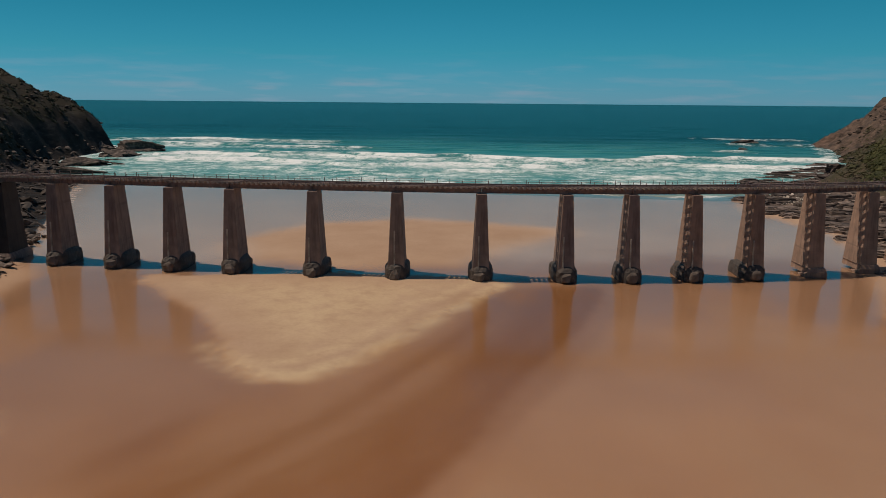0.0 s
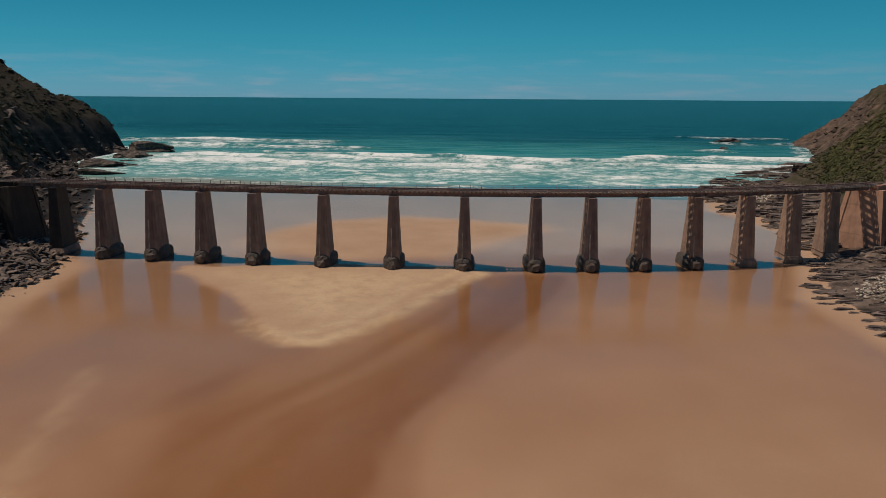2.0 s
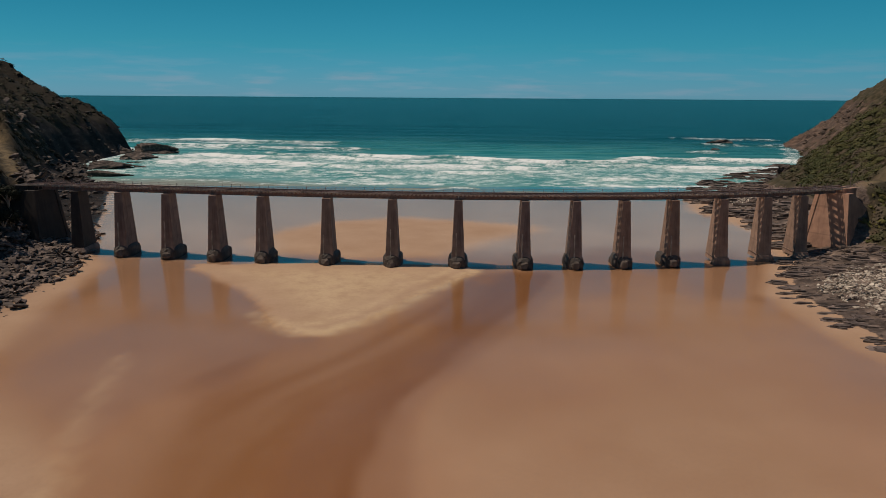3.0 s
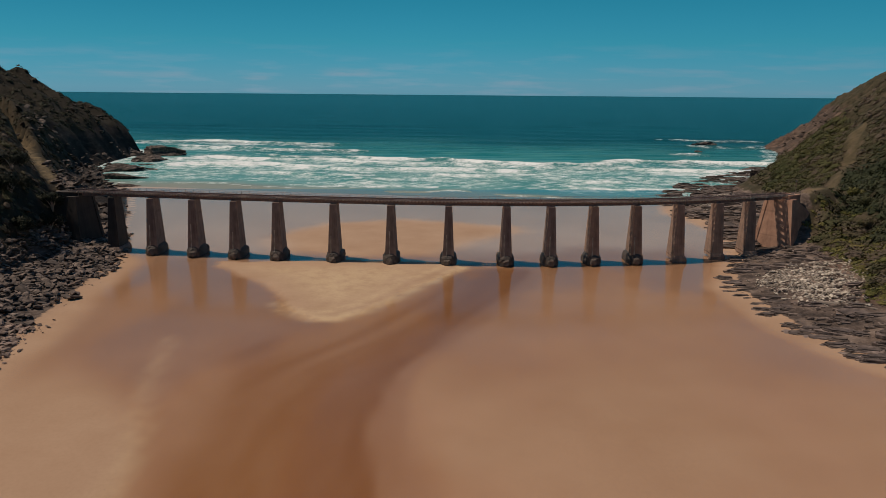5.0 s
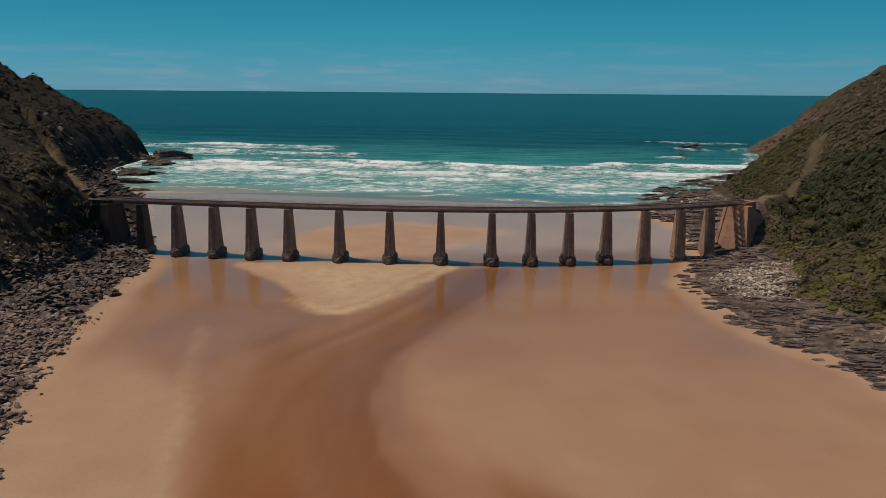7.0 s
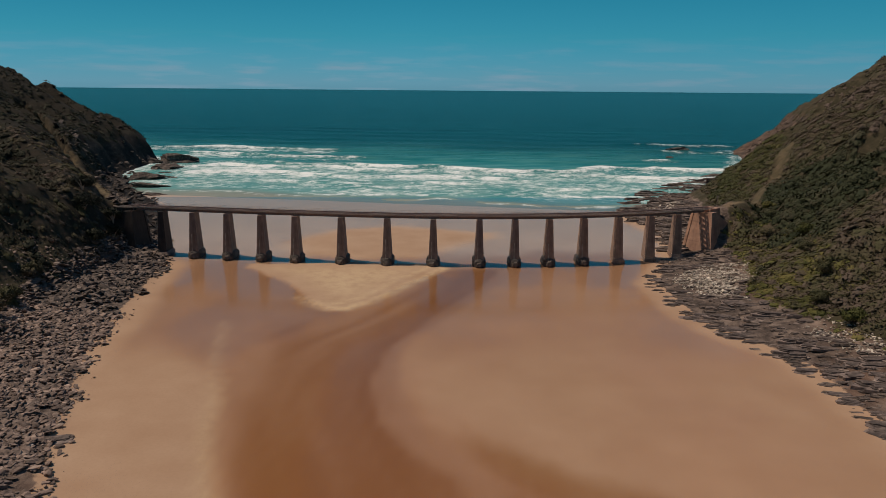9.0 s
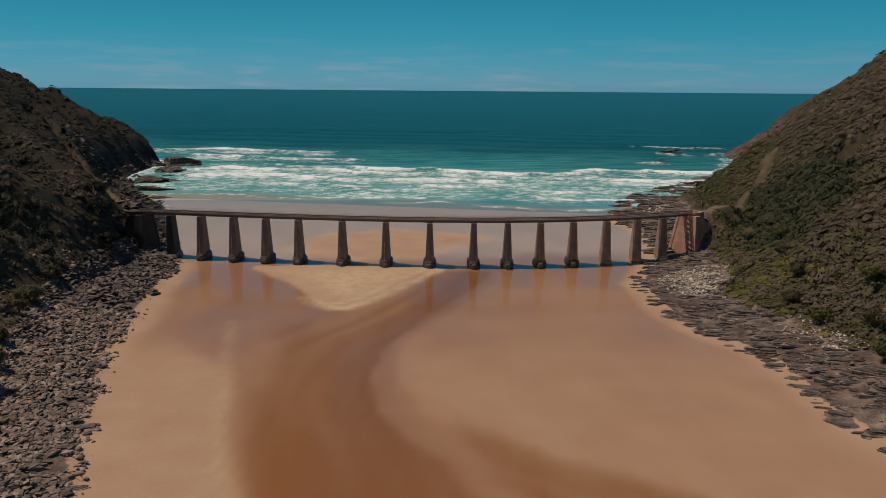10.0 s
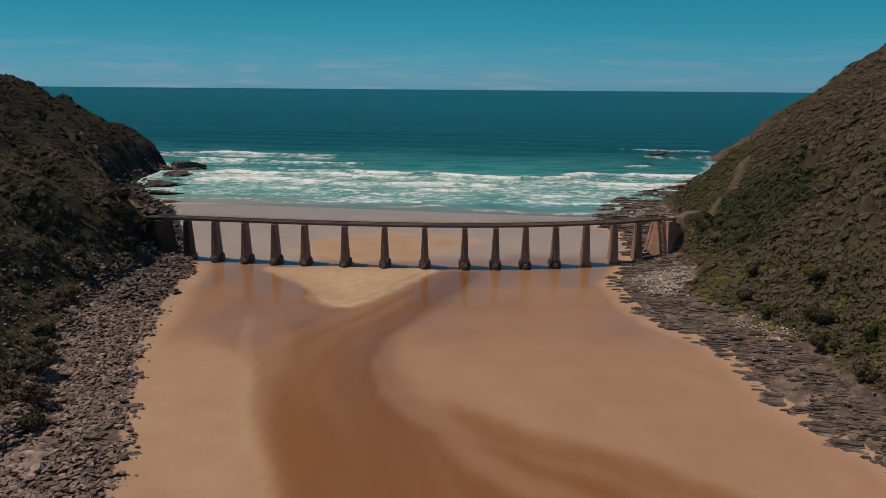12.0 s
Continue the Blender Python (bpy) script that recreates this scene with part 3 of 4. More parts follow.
    return np.maximum.reduce([smooth(6.0, 1.5, left) * smooth(22, 40, y) * 0.4, smooth(1.9, 0.8, left), smooth(1.9, 0.8, right), smooth(3.2, 0.6, path + rag * 0.6) * 0.42])


def build_ground():
    xs = np.concatenate((np.linspace(-900, -325, 24)[:-1], np.arange(-325, 325, 1.5), np.linspace(325, 900, 24)))
    ys = np.concatenate((np.linspace(-700, -262, 20)[:-1], np.arange(-262, 150, 1.35), np.arange(150, 420, 2.2), np.linspace(420, 900, 12)))
    X, Y = np.meshgrid(xs, ys)
    z, dry, rocky, veg, _, _ = terrain(X, Y)
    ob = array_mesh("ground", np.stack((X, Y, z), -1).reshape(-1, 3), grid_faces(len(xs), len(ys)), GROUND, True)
    # left side mask: dark rock plus shade put into the ground colour
    for n, v in (("dry", dry), ("rocky", rocky), ("veg", veg), ("tannin", smooth(22, -6, Y + (fbm(X / 15, Y / 15, 3) - 0.5) * 30)), ("slate_shade", smooth(-20, 40, Y - 0.3 * X) * smooth(0, -40, X)), ("ochre", smooth(70, 110, X) * smooth(90, 150, Y)),
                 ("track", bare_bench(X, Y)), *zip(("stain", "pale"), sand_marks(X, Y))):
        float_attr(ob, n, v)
    return tagged(ob, "sandy river mouth between scrub-covered rocky hillsides", "ground", kind="structure")


build_ground()


def build_river():
    xs, ys = np.linspace(-116, 116, 190), np.concatenate((np.linspace(-420, -150, 40)[:-1], np.linspace(-150, 112, 210)))
    X, Y = np.meshgrid(xs, ys)
    z, dry, rocky, _, _, _ = terrain(X, Y)
    film = smooth(0.74, 0.14, dry + (fbm(X / 16, Y / 16, 4) - 0.5) * 0.5) * (1 - rocky)
    ob = array_mesh("river_water", np.stack((X, Y, np.maximum(z + 0.012, 0.0)), -1).reshape(-1, 3), grid_faces(len(xs), len(ys)), RIVER, True)
    float_attr(ob, "film", film * (1.5 - 0.3 * smooth(-4, 22, Y)) * (1 - 0.6 * smooth(0.40, 0.70, fbm(X / 15 + 31, Y / 40 + 8, 4)) * smooth(0, -8, Y)))
    return tagged(ob, "thin film of still river water over orange-brown sand", "water", kind="structure")


build_river()


# breaking waves: distance of the crest from the shore line, start and end in x, foam width seaward and shoreward, strength
BREAKERS = [(8, -115, 110, 3, 8, 0.58), (20, -95, 40, 3, 12, 0.72), (34, -10, 120, 3, 14, 0.74), (50, -105, 0, 3, 18, 0.8), (58, -40, 135, 4, 22, 0.8), (84, -115, 60, 4, 26, 1.0),
            (112, -118, 190, 4, 50, 1.0), (134, -80, 110, 5, 44, 0.96), (176, -150, -20, 5, 50, 0.96), (222, -190, -40, 6, 56, 0.96), (150, 100, 215, 4, 34, 1.0), (205, 150, 230, 5, 26, 0.78), (275, 190, 236, 5, 30, 0.70), (330, 170, 262, 8, 34, 0.60)]


def build_sea():
    xs = np.concatenate((np.linspace(-4200, -330, 18)[:-1], np.linspace(-330, -215, 20)[:-1], np.arange(-215, 330, 1.7), np.linspace(330, 700, 30), np.linspace(760, 4400, 18)))
    ys = np.concatenate((np.arange(66, 330, 0.8), np.arange(330, 620, 3.0), np.linspace(620, 1500, 60), np.linspace(1600, 4760, 24)))
    X, Y = np.meshgrid(xs, ys)
    off = Y - shore_y(X) + (fbm(X / 60, Y / 200, 3) - 0.5) * 26
    foam, z = np.zeros_like(X), np.full_like(X, -0.12)
    swell = smooth(60, 200, off) * smooth(2500, 500, off)
    z = z + swell * (np.sin(off / 7.5 + 2.5 * fbm(X / 90, Y / 90, 3)) * 0.22 + (fbm(X / 30, Y / 9, 3) - 0.5) * 0.5)
    for c, x0, x1, a, b, s in BREAKERS:
        u = off - c + (fbm(X / 20 + c, Y / 200, 4) - 0.5) * 22
        ends = smooth(x0 - 12, x0 + 12, X + (fbm(Y / 9 + c, X / 9, 2) - 0.5) * 20) * smooth(x1 + 12, x1 - 12, X)
        broken = smooth(0.36, 0.6, fbm(X / 26 + 3.1 * c, Y / 60 + c, 3)) * (0.25 if s > 0.95 else 0.75) + (0.75 if s > 0.95 else 0.25)
        ends = ends * broken
        full = 0.3 if s > 0.95 else 0.1
        f = np.where(u > 0, smooth(a, 0, u), 0.70 * smooth(-b, -b * full, u) + 0.24 * smooth(-6, 0, u)) * ends
        foam = np.maximum(foam, f * s * 0.95)
        h = 0.25 + 0.9 * s * smooth(20, 90, off)
        z = z + ends * h * np.where(u > 0, smooth(9, 0, u), smooth(-4, 0, u))
    lz, _, _, _, dl, dr = terrain(X, Y)
    near_rock = smooth(-12, 1, np.maximum(dl, dr)) * smooth(10, 40, off) * smooth(500, 420, Y)
    foam = np.maximum(foam, near_rock * np.where(X < 0, 0.68, 0.52))
    foam = np.maximum(foam, (0.44 + 0.14 * fbm(X / 40, Y / 14, 3)) * smooth(6, 26, off) * smooth(190, 110, off))
    ob = array_mesh("sea_water", np.stack((X, Y, z), -1).reshape(-1, 3), grid_faces(len(xs), len(ys)), SEA, True)
    float_attr(ob, "foam", np.clip(foam, 0, 1))
    float_attr(ob, "shoal", smooth(350, 60, off + (fbm(X / 80, Y / 50, 3) - 0.5) * 80))
    float_attr(ob, "churn", smooth(170, 40, off + (fbm(X / 40, Y / 30, 3) - 0.5) * 60) * 0.7)
    float_attr(ob, "swash", smooth(24, 0, off) * 0.7)
    return tagged(ob, "teal ocean with rows of white breaking waves", "sea", kind="structure")


build_sea()


# ---- the bridge ----
def deck_y(x):
    return 9.88e-6 * x ** 3 + 1.5995e-3 * x ** 2 - 0.1107 * x - 1.467


def deck_slope(x):
    return 2.964e-5 * x ** 2 + 3.199e-3 * x - 0.1107


def deck_turn(x):
    return math.degrees(math.atan(deck_slope(x)))


def pier_turn(x):
    """The piers stand almost parallel, with the stream."""
    return -2.2 - 0.035 * x


PIER_X = [-61.4, -52.4, -42.9, -33.6, -24.3, -12.0, 0.1, 12.2, 24.3, 33.7, 42.9, 52.3, 62.1, 71.5, 79.8]
LEFT_END, RIGHT_END = -68.5, 87.8
SEAT = 12.28          # height of the pier tops


def quad_ring(a, b, z, c=0.0):
    """A rectangle 2a by 2b with cut corners c at height z."""
    if c == 0:
        return [(-a, -b, z), (a, -b, z), (a, b, z), (-a, b, z)]
    return [(-a + c, -b, z), (a - c, -b, z), (a, -b + c, z), (a, b - c, z), (a - c, b, z), (-a + c, b, z), (-a, b - c, z), (-a, -b + c, z)]


def round_ring(a, b, z, rnd, wob, n=28):
    out = []
    for i in range(n):
        t = 2 * math.pi * i / n
        ct, st = math.cos(t), math.sin(t)
        k = (abs(ct) ** 2.8 + abs(st) ** 2.8) ** (-1 / 2.8) * (1 + rnd.uniform(-wob, wob))
        out.append((a * ct * k, b * st * k, z + rnd.uniform(-wob, wob) * 1.2))
    return out


def worn_block(bm, a, b, c, centre, rnd, cuts=5, wob=0.06):
    """A rounded, chipped lump of old concrete."""
    made = bmesh.ops.create_icosphere(bm, subdivisions=3, radius=1.0)["verts"]
    planes = [(Vector((rnd.gauss(0, 1), rnd.gauss(0, 1), rnd.gauss(0, 1))).normalized(), rnd.uniform(0.72, 0.9)) for _ in range(cuts)]
    for v in made:
        p = v.co.copy()
        k = (abs(p.x) ** 3.4 + abs(p.y) ** 3.4 + abs(p.z) ** 3.4) ** (-1 / 3.4)
        p *= k
        for d, e in planes:
            over = p.dot(d) - e
            if over > 0:
                p -= d * over
        p *= 1 + wob * (noise.fractal(p * 2.3 + Vector(centre), 1.0, 2.0, 3))
        v.co = Vector((p.x * a, p.y * b, p.z * c)) + Vector(centre)


def bridge_pier(x, foot, seed):
    rnd = random.Random(seed)
    m = pose(x, deck_y(x), 0, 0, 0, pier_turn(x))
    wide = foot == "lump"
    ob = thing("bridge_pier", "tapered stained concrete bridge pier on a dark rounded footing" if wide
               else "tapered sunlit orange-brown concrete bridge pier on a stepped footing", "bridge pier", "piers of the bridge", m)
    front = lambda z: -2.78 + (z - 1.0) * 0.83 / (SEAT - 1.0)
    bm = bmesh.new()
    loft(bm, [quad_ring(1.26, 2.82, 0.4, 0.07), quad_ring(0.71, 1.95, SEAT, 0.05)])
    # x < -58: hill shade is put into the shaft's colour
    part("shaft", bm, RUSTY_CONCRETE if x > 40 else SHADED_CONCRETE if x < -58 else CONCRETE, ob)
    bm = bmesh.new()
    if wide:
        loft(bm, [round_ring(a, b, z, rnd, w) for z, a, b, w in
                  ((-1.2, 1.76, 3.5, 0.015), (0.3, 1.80, 3.5, 0.02), (0.9, 1.82, 3.46, 0.025), (1.45, 1.74, 3.36, 0.025), (1.9, 1.5, 3.1, 0.025), (2.15, 1.2, 2.8, 0.02))])
    else:
        loft(bm, [quad_ring(1.66, 3.3, -1.2), quad_ring(1.62, 3.26, 0.75, 0.15), quad_ring(1.54, 3.16, 0.95, 0.15), quad_ring(1.38, 2.98, 1.35, 0.15)])
    part("footing", bm, PLINTH if wide else RUSTY_CONCRETE if x > 40 else CONCRETE, ob, "dark algae-stained concrete footing" if wide else "")
    if wide:
        for q, yy, a in ((-1, -0.2, 1.0), (-1, 2.5, 1.1), (1, 2.4, 1.1)):
            bm = bmesh.new()
            worn_block(bm, a * 0.62, a * 1.1, 1.4, (q * 1.12 + rnd.uniform(-0.1, 0.1), yy + rnd.uniform(-0.3, 0.3), 0.35), rnd)
            part("bulge", bm, PLINTH, ob)
        bm = bmesh.new()
        worn_block(bm, 0.78, 0.8, 0.8, (rnd.uniform(-0.3, 0.0), -3.25, 0.72), rnd, 8)
        part("cutwater", bm, CUTWATER, ob, "worn pale-chipped nose of the footing")
        # raised pale strip up the lower half of the front face
        bm = bmesh.new()
        gx = rnd.uniform(-0.55, -0.25)
        top = rnd.uniform(5.6, 7.2)
        loft(bm, [[(gx - 0.1, front(1.3) - 0.22, 1.3), (gx + 0.1, front(1.3) - 0.22, 1.3), (gx + 0.1, front(1.3) + 0.3, 1.3), (gx - 0.1, front(1.3) + 0.3, 1.3)],
                  [(gx - 0.09, front(top) - 0.16, top), (gx + 0.09, front(top) - 0.16, top), (gx + 0.09, front(top) + 0.3, top), (gx - 0.09, front(top) + 0.3, top)]])
        part("gauge_strip", bm, COBBLE, ob, "pale upright strip on the pier face")
    for y in (-0.75, 0.75):
        bm = bmesh.new()
        box(bm, -0.55, 0.55, y - 0.28, y + 0.28, SEAT, SEAT + 0.06)
        part("bearing", bm, STEEL, ob)
    return ob


for i, px in enumerate(PIER_X):
    bridge_pier(px, "lump" if -60 < px < 55 else "plain", i)


def plate_girder(length, depth, y):
    """A riveted I girder with stiffeners along x, its top at z = 0."""
    bm = bmesh.new()
    h = length / 2
    box(bm, -h, h, y - 0.02, y + 0.02, -depth + 0.04, -0.04)
    box(bm, -h, h, y - 0.17, y + 0.17, -0.04, 0)
    box(bm, -h, h, y - 0.17, y + 0.17, -depth, -depth + 0.04)
    n = max(4, round(length / 1.25))
    for k in range(n + 1):
        x = -h + 0.06 + (length - 0.12) * k / n
        box(bm, x - 0.04, x + 0.04, y - 0.14, y - 0.02, -depth + 0.04, -0.04)
        box(bm, x - 0.04, x + 0.04, y + 0.02, y + 0.14, -depth + 0.04, -0.04)
    return bm


GIRDER_TOP = 13.12
ENDS = [LEFT_END] + PIER_X + [RIGHT_END]
for a, b in zip(ENDS, ENDS[1:]):
    mid, length = (a + b) / 2, math.hypot(b - a, deck_y(b) - deck_y(a)) - 0.08
    ym = (deck_y(a) + deck_y(b)) / 2
    turn = math.degrees(math.atan2(deck_y(b) - deck_y(a), b - a))
    span = thing("girder_span", "long brown riveted steel plate girder span" if b - a > 11 else "brown riveted steel plate girder span",
                 "bridge span", "spans of the bridge", pose(mid, ym, GIRDER_TOP, 0, 0, turn))
    depth = 0.78
    for y in (-0.75, 0.75):
        part("girder", plate_girder(length, depth, y), STEEL, span)
    n = max(2, round(length / 3.1))
    for k in range(n + 1):
        x = -length / 2 + 0.2 + (length - 0.4) * k / n
        bm = bmesh.new()
        box(bm, x - 0.05, x + 0.05, -0.72, 0.72, -0.18, -0.08)
        box(bm, x - 0.05, x + 0.05, -0.72, 0.72, -depth + 0.08, -depth + 0.18)
        part("cross_frame", bm, STEEL, span)


def deck_points(step, x0=LEFT_END - 2, x1=RIGHT_END + 2):
    out, x = [], x0
    while x < x1:
        out.append(x)
        x += step / math.hypot(1, deck_slope(x))
    return out


def deck_bar(name, y, z, w, h, material, parent, label="", x0=LEFT_END - 3, x1=RIGHT_END + 3):
    """A bar that follows the curve of the bridge at a side offset y."""
    bm, rings = bmesh.new(), []
    for x in np.linspace(x0, x1, 60):
        t = radians(deck_turn(x))
        nx, ny = -math.sin(t), math.cos(t)
        rings.append([(x + nx * (y + s), deck_y(x) + ny * (y + s), z + q) for s, q in ((-w / 2, 0), (w / 2, 0), (w / 2, h), (-w / 2, h))])
    loft(bm, rings)
    return part(name, bm, material, parent, label)


track = thing("railway_track", "single rusty railway track on weathered timber sleepers along the curved bridge", "railway track")
for y in (-0.57, 0.57):
    deck_bar("rail", y, GIRDER_TOP + 0.19, 0.07, 0.14, RAIL, track)
for y in (-0.36, 0.36):
    deck_bar("guard_rail", y, GIRDER_TOP + 0.19, 0.06, 0.10, RAIL, track)
for y in (-1.06, 1.06):
    deck_bar("kerb_timber", y, GIRDER_TOP + 0.19, 0.22, 0.2, STEEL, track)
for y in (-1.44, 1.44):
    deck_bar("edge_board", y, GIRDER_TOP + 0.195, 0.14, 0.06, SLEEPER, track, "weathered timber board along the sleeper ends")
bm = bmesh.new()
box(bm, -0.15, 0.15, -1.5, 1.5, -0.12, 0.19)
bmesh.ops.bevel(bm, geom=bm.edges[:], offset=0.015, segments=1)
first = part("sleeper", bm, SLEEPER, track)
for k, x in enumerate(deck_points(0.74, LEFT_END - 1, RIGHT_END + 1)):
    s = first if k == 0 else new("sleeper", first.data)
    s.parent = track
    s.matrix_basis = pose(x, deck_y(x), GIRDER_TOP, 0, 0, deck_turn(x) + random.uniform(-0.8, 0.8))

for side in (-1, 1):
    rail = thing("handrail", "thin rusty steel handrail with upright posts along the bridge deck", "handrail", "handrails of the bridge")
    y = side * 1.24
    deck_bar("top_rail", y, GIRDER_TOP + 0.92, 0.025, 0.025, STEEL, rail, "", LEFT_END - 1, RIGHT_END)
    deck_bar("mid_rail", y, GIRDER_TOP + 0.6, 0.02, 0.02, STEEL, rail, "", LEFT_END - 1, RIGHT_END)
    bm = bmesh.new()
    box(bm, -0.035, 0.035, -0.035, 0.035, -0.75, 0.98)
    post = part("post", bm, STEEL, rail)
    for k, x in enumerate(deck_points(1.85, LEFT_END - 0.5, RIGHT_END)):
        t = radians(deck_turn(x))
        p = post if k == 0 else new("post", post.data)
        p.parent = rail
        p.matrix_basis = pose(x - math.sin(t) * y, deck_y(x) + math.cos(t) * y, GIRDER_TOP, 0, random.uniform(-1.5, 1.5), deck_turn(x))


def abutment(x, side, low, label, material, skew=0.0):
    """A battered mass-concrete block with a slanting wing wall on the camera's side and the far side."""
    ob = thing("bridge_abutment", label, "bridge abutment", "", pose(x, deck_y(x), 0, 0, 0, deck_turn(x) + skew))
    s = side

    def block(name, x0, x1, low_x, wide, top_wide, z0, z1):
        bm = bmesh.new()
        loft(bm, [[(low_x * s, -wide, z0), (x1 * s, -wide, z0), (x1 * s, wide, z0), (low_x * s, wide, z0)][::s],
                  [(x0 * s, -top_wide, z1), (x1 * s, -top_wide, z1), (x1 * s, top_wide, z1), (x0 * s, top_wide, z1)][::s]])
        part(name, bm, material, ob)

    block("breast_wall", 0.1, 2.3, -1.2, 4.6, 3.1, low, SEAT)
    block("ballast_wall", 1.0, 2.3, 1.0, 1.9, 1.9, SEAT - 0.05, GIRDER_TOP)
    block("approach_fill", 2.3, 5.6, 2.3, 2.2, 2.0, low, GIRDER_TOP + 0.02)
    for q in (-1, 1):
        bm = bmesh.new()
        pts = [(1.6 * s, q * 4.2, low), (13 * s, q * 5.2, low + 2.5), (13 * s, q * 5.0, SEAT - 7.5), (2.2 * s, q * 3.2, SEAT - 0.1), (1.6 * s, q * 3.1, SEAT - 0.05)]
        v0 = [bm.verts.new(p) for p in pts]
        v1 = [bm.verts.new((px_, py_ - q * 0.8, pz_)) for px_, py_, pz_ in pts]
        bm.faces.new(v0)
        bm.faces.new(v1[::-1])
        for i in range(5):
            bm.faces.new((v0[i], v1[i], v1[(i + 1) % 5], v0[(i + 1) % 5]))
        bmesh.ops.recalc_face_normals(bm, faces=bm.faces[:])
        part("wing_wall", bm, material, ob)
    for q in (-1, 1):
        bm = bmesh.new()
        loft(bm, [[(a * s, q * b, z) for a, b in ((-1.35, 3.9), (-0.1, 3.9), (-0.1, 4.75), (-1.35, 4.75))] for z in (low,)]
             + [[(a * s, q * b, SEAT + 0.1) for a, b in ((-0.05, 2.5), (1.2, 2.5), (1.2, 3.25), (-0.05, 3.25))]])
        bmesh.ops.recalc_face_normals(bm, faces=bm.faces[:])
        part("pilaster", bm, material, ob)
    return ob


# shade on the left abutment is painted in as near-black concrete
abutment(LEFT_END, -1, -0.5, "dark shaded mass-concrete bridge abutment against the hillside", SHADED_CONCRETE)
abutment(RIGHT_END, 1, 1.0, "sunlit orange-stained mass-concrete bridge abutment with sloping wing walls", PINK_CONCRETE, 12.0)


# ---- rocks ----
def rock_proto(seed, flat=0.6, n=2, rough=0.28):
    """A jagged boulder of about unit size: verts and triangles."""
    bm = bmesh.new()
    bmesh.ops.create_icosphere(bm, subdivisions=n, radius=0.5)
    r = random.Random(seed)
    cuts = [(Vector((r.gauss(0, 1), r.gauss(0, 1), r.gauss(0, 0.8))).normalized(), r.uniform(0.24, 0.42)) for _ in range(11)]
    for v in bm.verts:
        for d, c in cuts:
            over = v.co.dot(d) - c
            if over > 0:
                v.co -= d * over
        v.co *= 1 + r.uniform(-rough, rough) * 0.25
        v.co.z *= flat
    bmesh.ops.triangulate(bm, faces=bm.faces[:])
    bm.verts.index_update()
    vs = np.array([v.co[:] for v in bm.verts])
    fs = np.array([[v.index for v in f.verts] for f in bm.faces])
    bm.free()
    return vs, fs


def scatter(name, protos, place, material, smooth_shade=False):
    """One joined mesh: each row of place is proto, x, y, z, sx, sy, sz, turn, tilt x, tilt y."""
    vs, fs, ns, tones, base = [], [], [], [], 0
    for k, x, y, z, sx, sy, sz, a, tx, ty in place:
        v, f, *soft = protos[int(k) % len(protos)]
        w = v * (sx, sy, sz)
        w = np.column_stack((w[:, 0], w[:, 1], w[:, 2] + tx * w[:, 1] + ty * w[:, 0]))
        c, s = math.cos(a), math.sin(a)
        vs.append(np.column_stack((w[:, 0] * c - w[:, 1] * s + x, w[:, 0] * s + w[:, 1] * c + y, w[:, 2] + z)))
        fs.append(f + base)
        if soft:
            tones.append(np.full(len(v), tone_.rand()))
            q = soft[0] / (sx, sy, sz) * sx
            q = np.column_stack((q[:, 0] - ty * q[:, 2], q[:, 1] - tx * q[:, 2], q[:, 2]))
            ns.append(np.column_stack((q[:, 0] * c - q[:, 1] * s, q[:, 0] * s + q[:, 1] * c, q[:, 2])))
        base += len(v)
    ob = array_mesh(name, np.concatenate(vs), np.concatenate(fs), material, smooth_shade, np.concatenate(ns) if ns else None)
    if tones:
        float_attr(ob, "tone", np.concatenate(tones))
    return ob


rs_, tone_ = np.random.RandomState(11), np.random.RandomState(23)
ROCKS = [rock_proto(s, 0.55, 1) for s in range(12)]


def rubble(name, label, count, x0, x1, y0, y1, keep, small, large, protos, material, squash=1.0):
    x, y = rs_.uniform(x0, x1, count), rs_.uniform(y0, y1, count)
    z, dry, rocky, veg, dl, dr = terrain(x, y)
    ok = keep(x, y, z, rocky, veg, dl, dr)
    x, y, z = x[ok], y[ok], z[ok]
    n = len(x)
    size = small + (large - small) * rs_.rand(n) ** 3.4
    el = rs_.uniform(1.0, 1.9, n)
    rows = np.column_stack((rs_.randint(0, 99, n), x, y, z + size * 0.22, size * el, size, size * squash * rs_.uniform(0.6, 1.2, n),
                            rs_.normal(0.1, 1.2, n), rs_.normal(0, 0.28, n), rs_.normal(0, 0.28, n)))
    return tagged(scatter(name, protos, rows, material), label, "rocks", kind="stuff")


def left_band(x, y, z, rocky, veg, dl, dr):
    ls, lf = along(y, LEFT_SAND), along(y, LEFT_FOOT)
    into = (ls - x) / np.maximum(ls - lf, 2)
    bare = smooth(0.34, 0.56, fbm(x / 5 + 21, y / 3.5, 3) + 0.55 * np.clip(into, 0, 1))
    return (into > -0.12) & (dl < 3.5) & (rs_.rand(len(x)) < np.clip(0.2 + into * 2.6, 0.05, 1) * bare)


def left_slope(x, y, z, rocky, veg, dl, dr):
    return (dl > 1) & (dl < 30) & (fbm(x / 12 + 4, y / 12, 3) > 0.42)


def cliff(x, y, z, rocky, veg, dl, dr):
    return (dl > -2) & (dl < 22) & (z > -0.5) & (fbm(x / 12 + 5, y / 12, 3) > 0.42)


def head_cliff(x, y, z, rocky, veg, dl, dr):
    return (dr > -2) & (dr < 45) & (z > -0.5) & (fbm(x / 12 + 15, y / 12, 3) > 0.44) & (rs_.rand(len(x)) < smooth(130, 260, y) + 0.25)


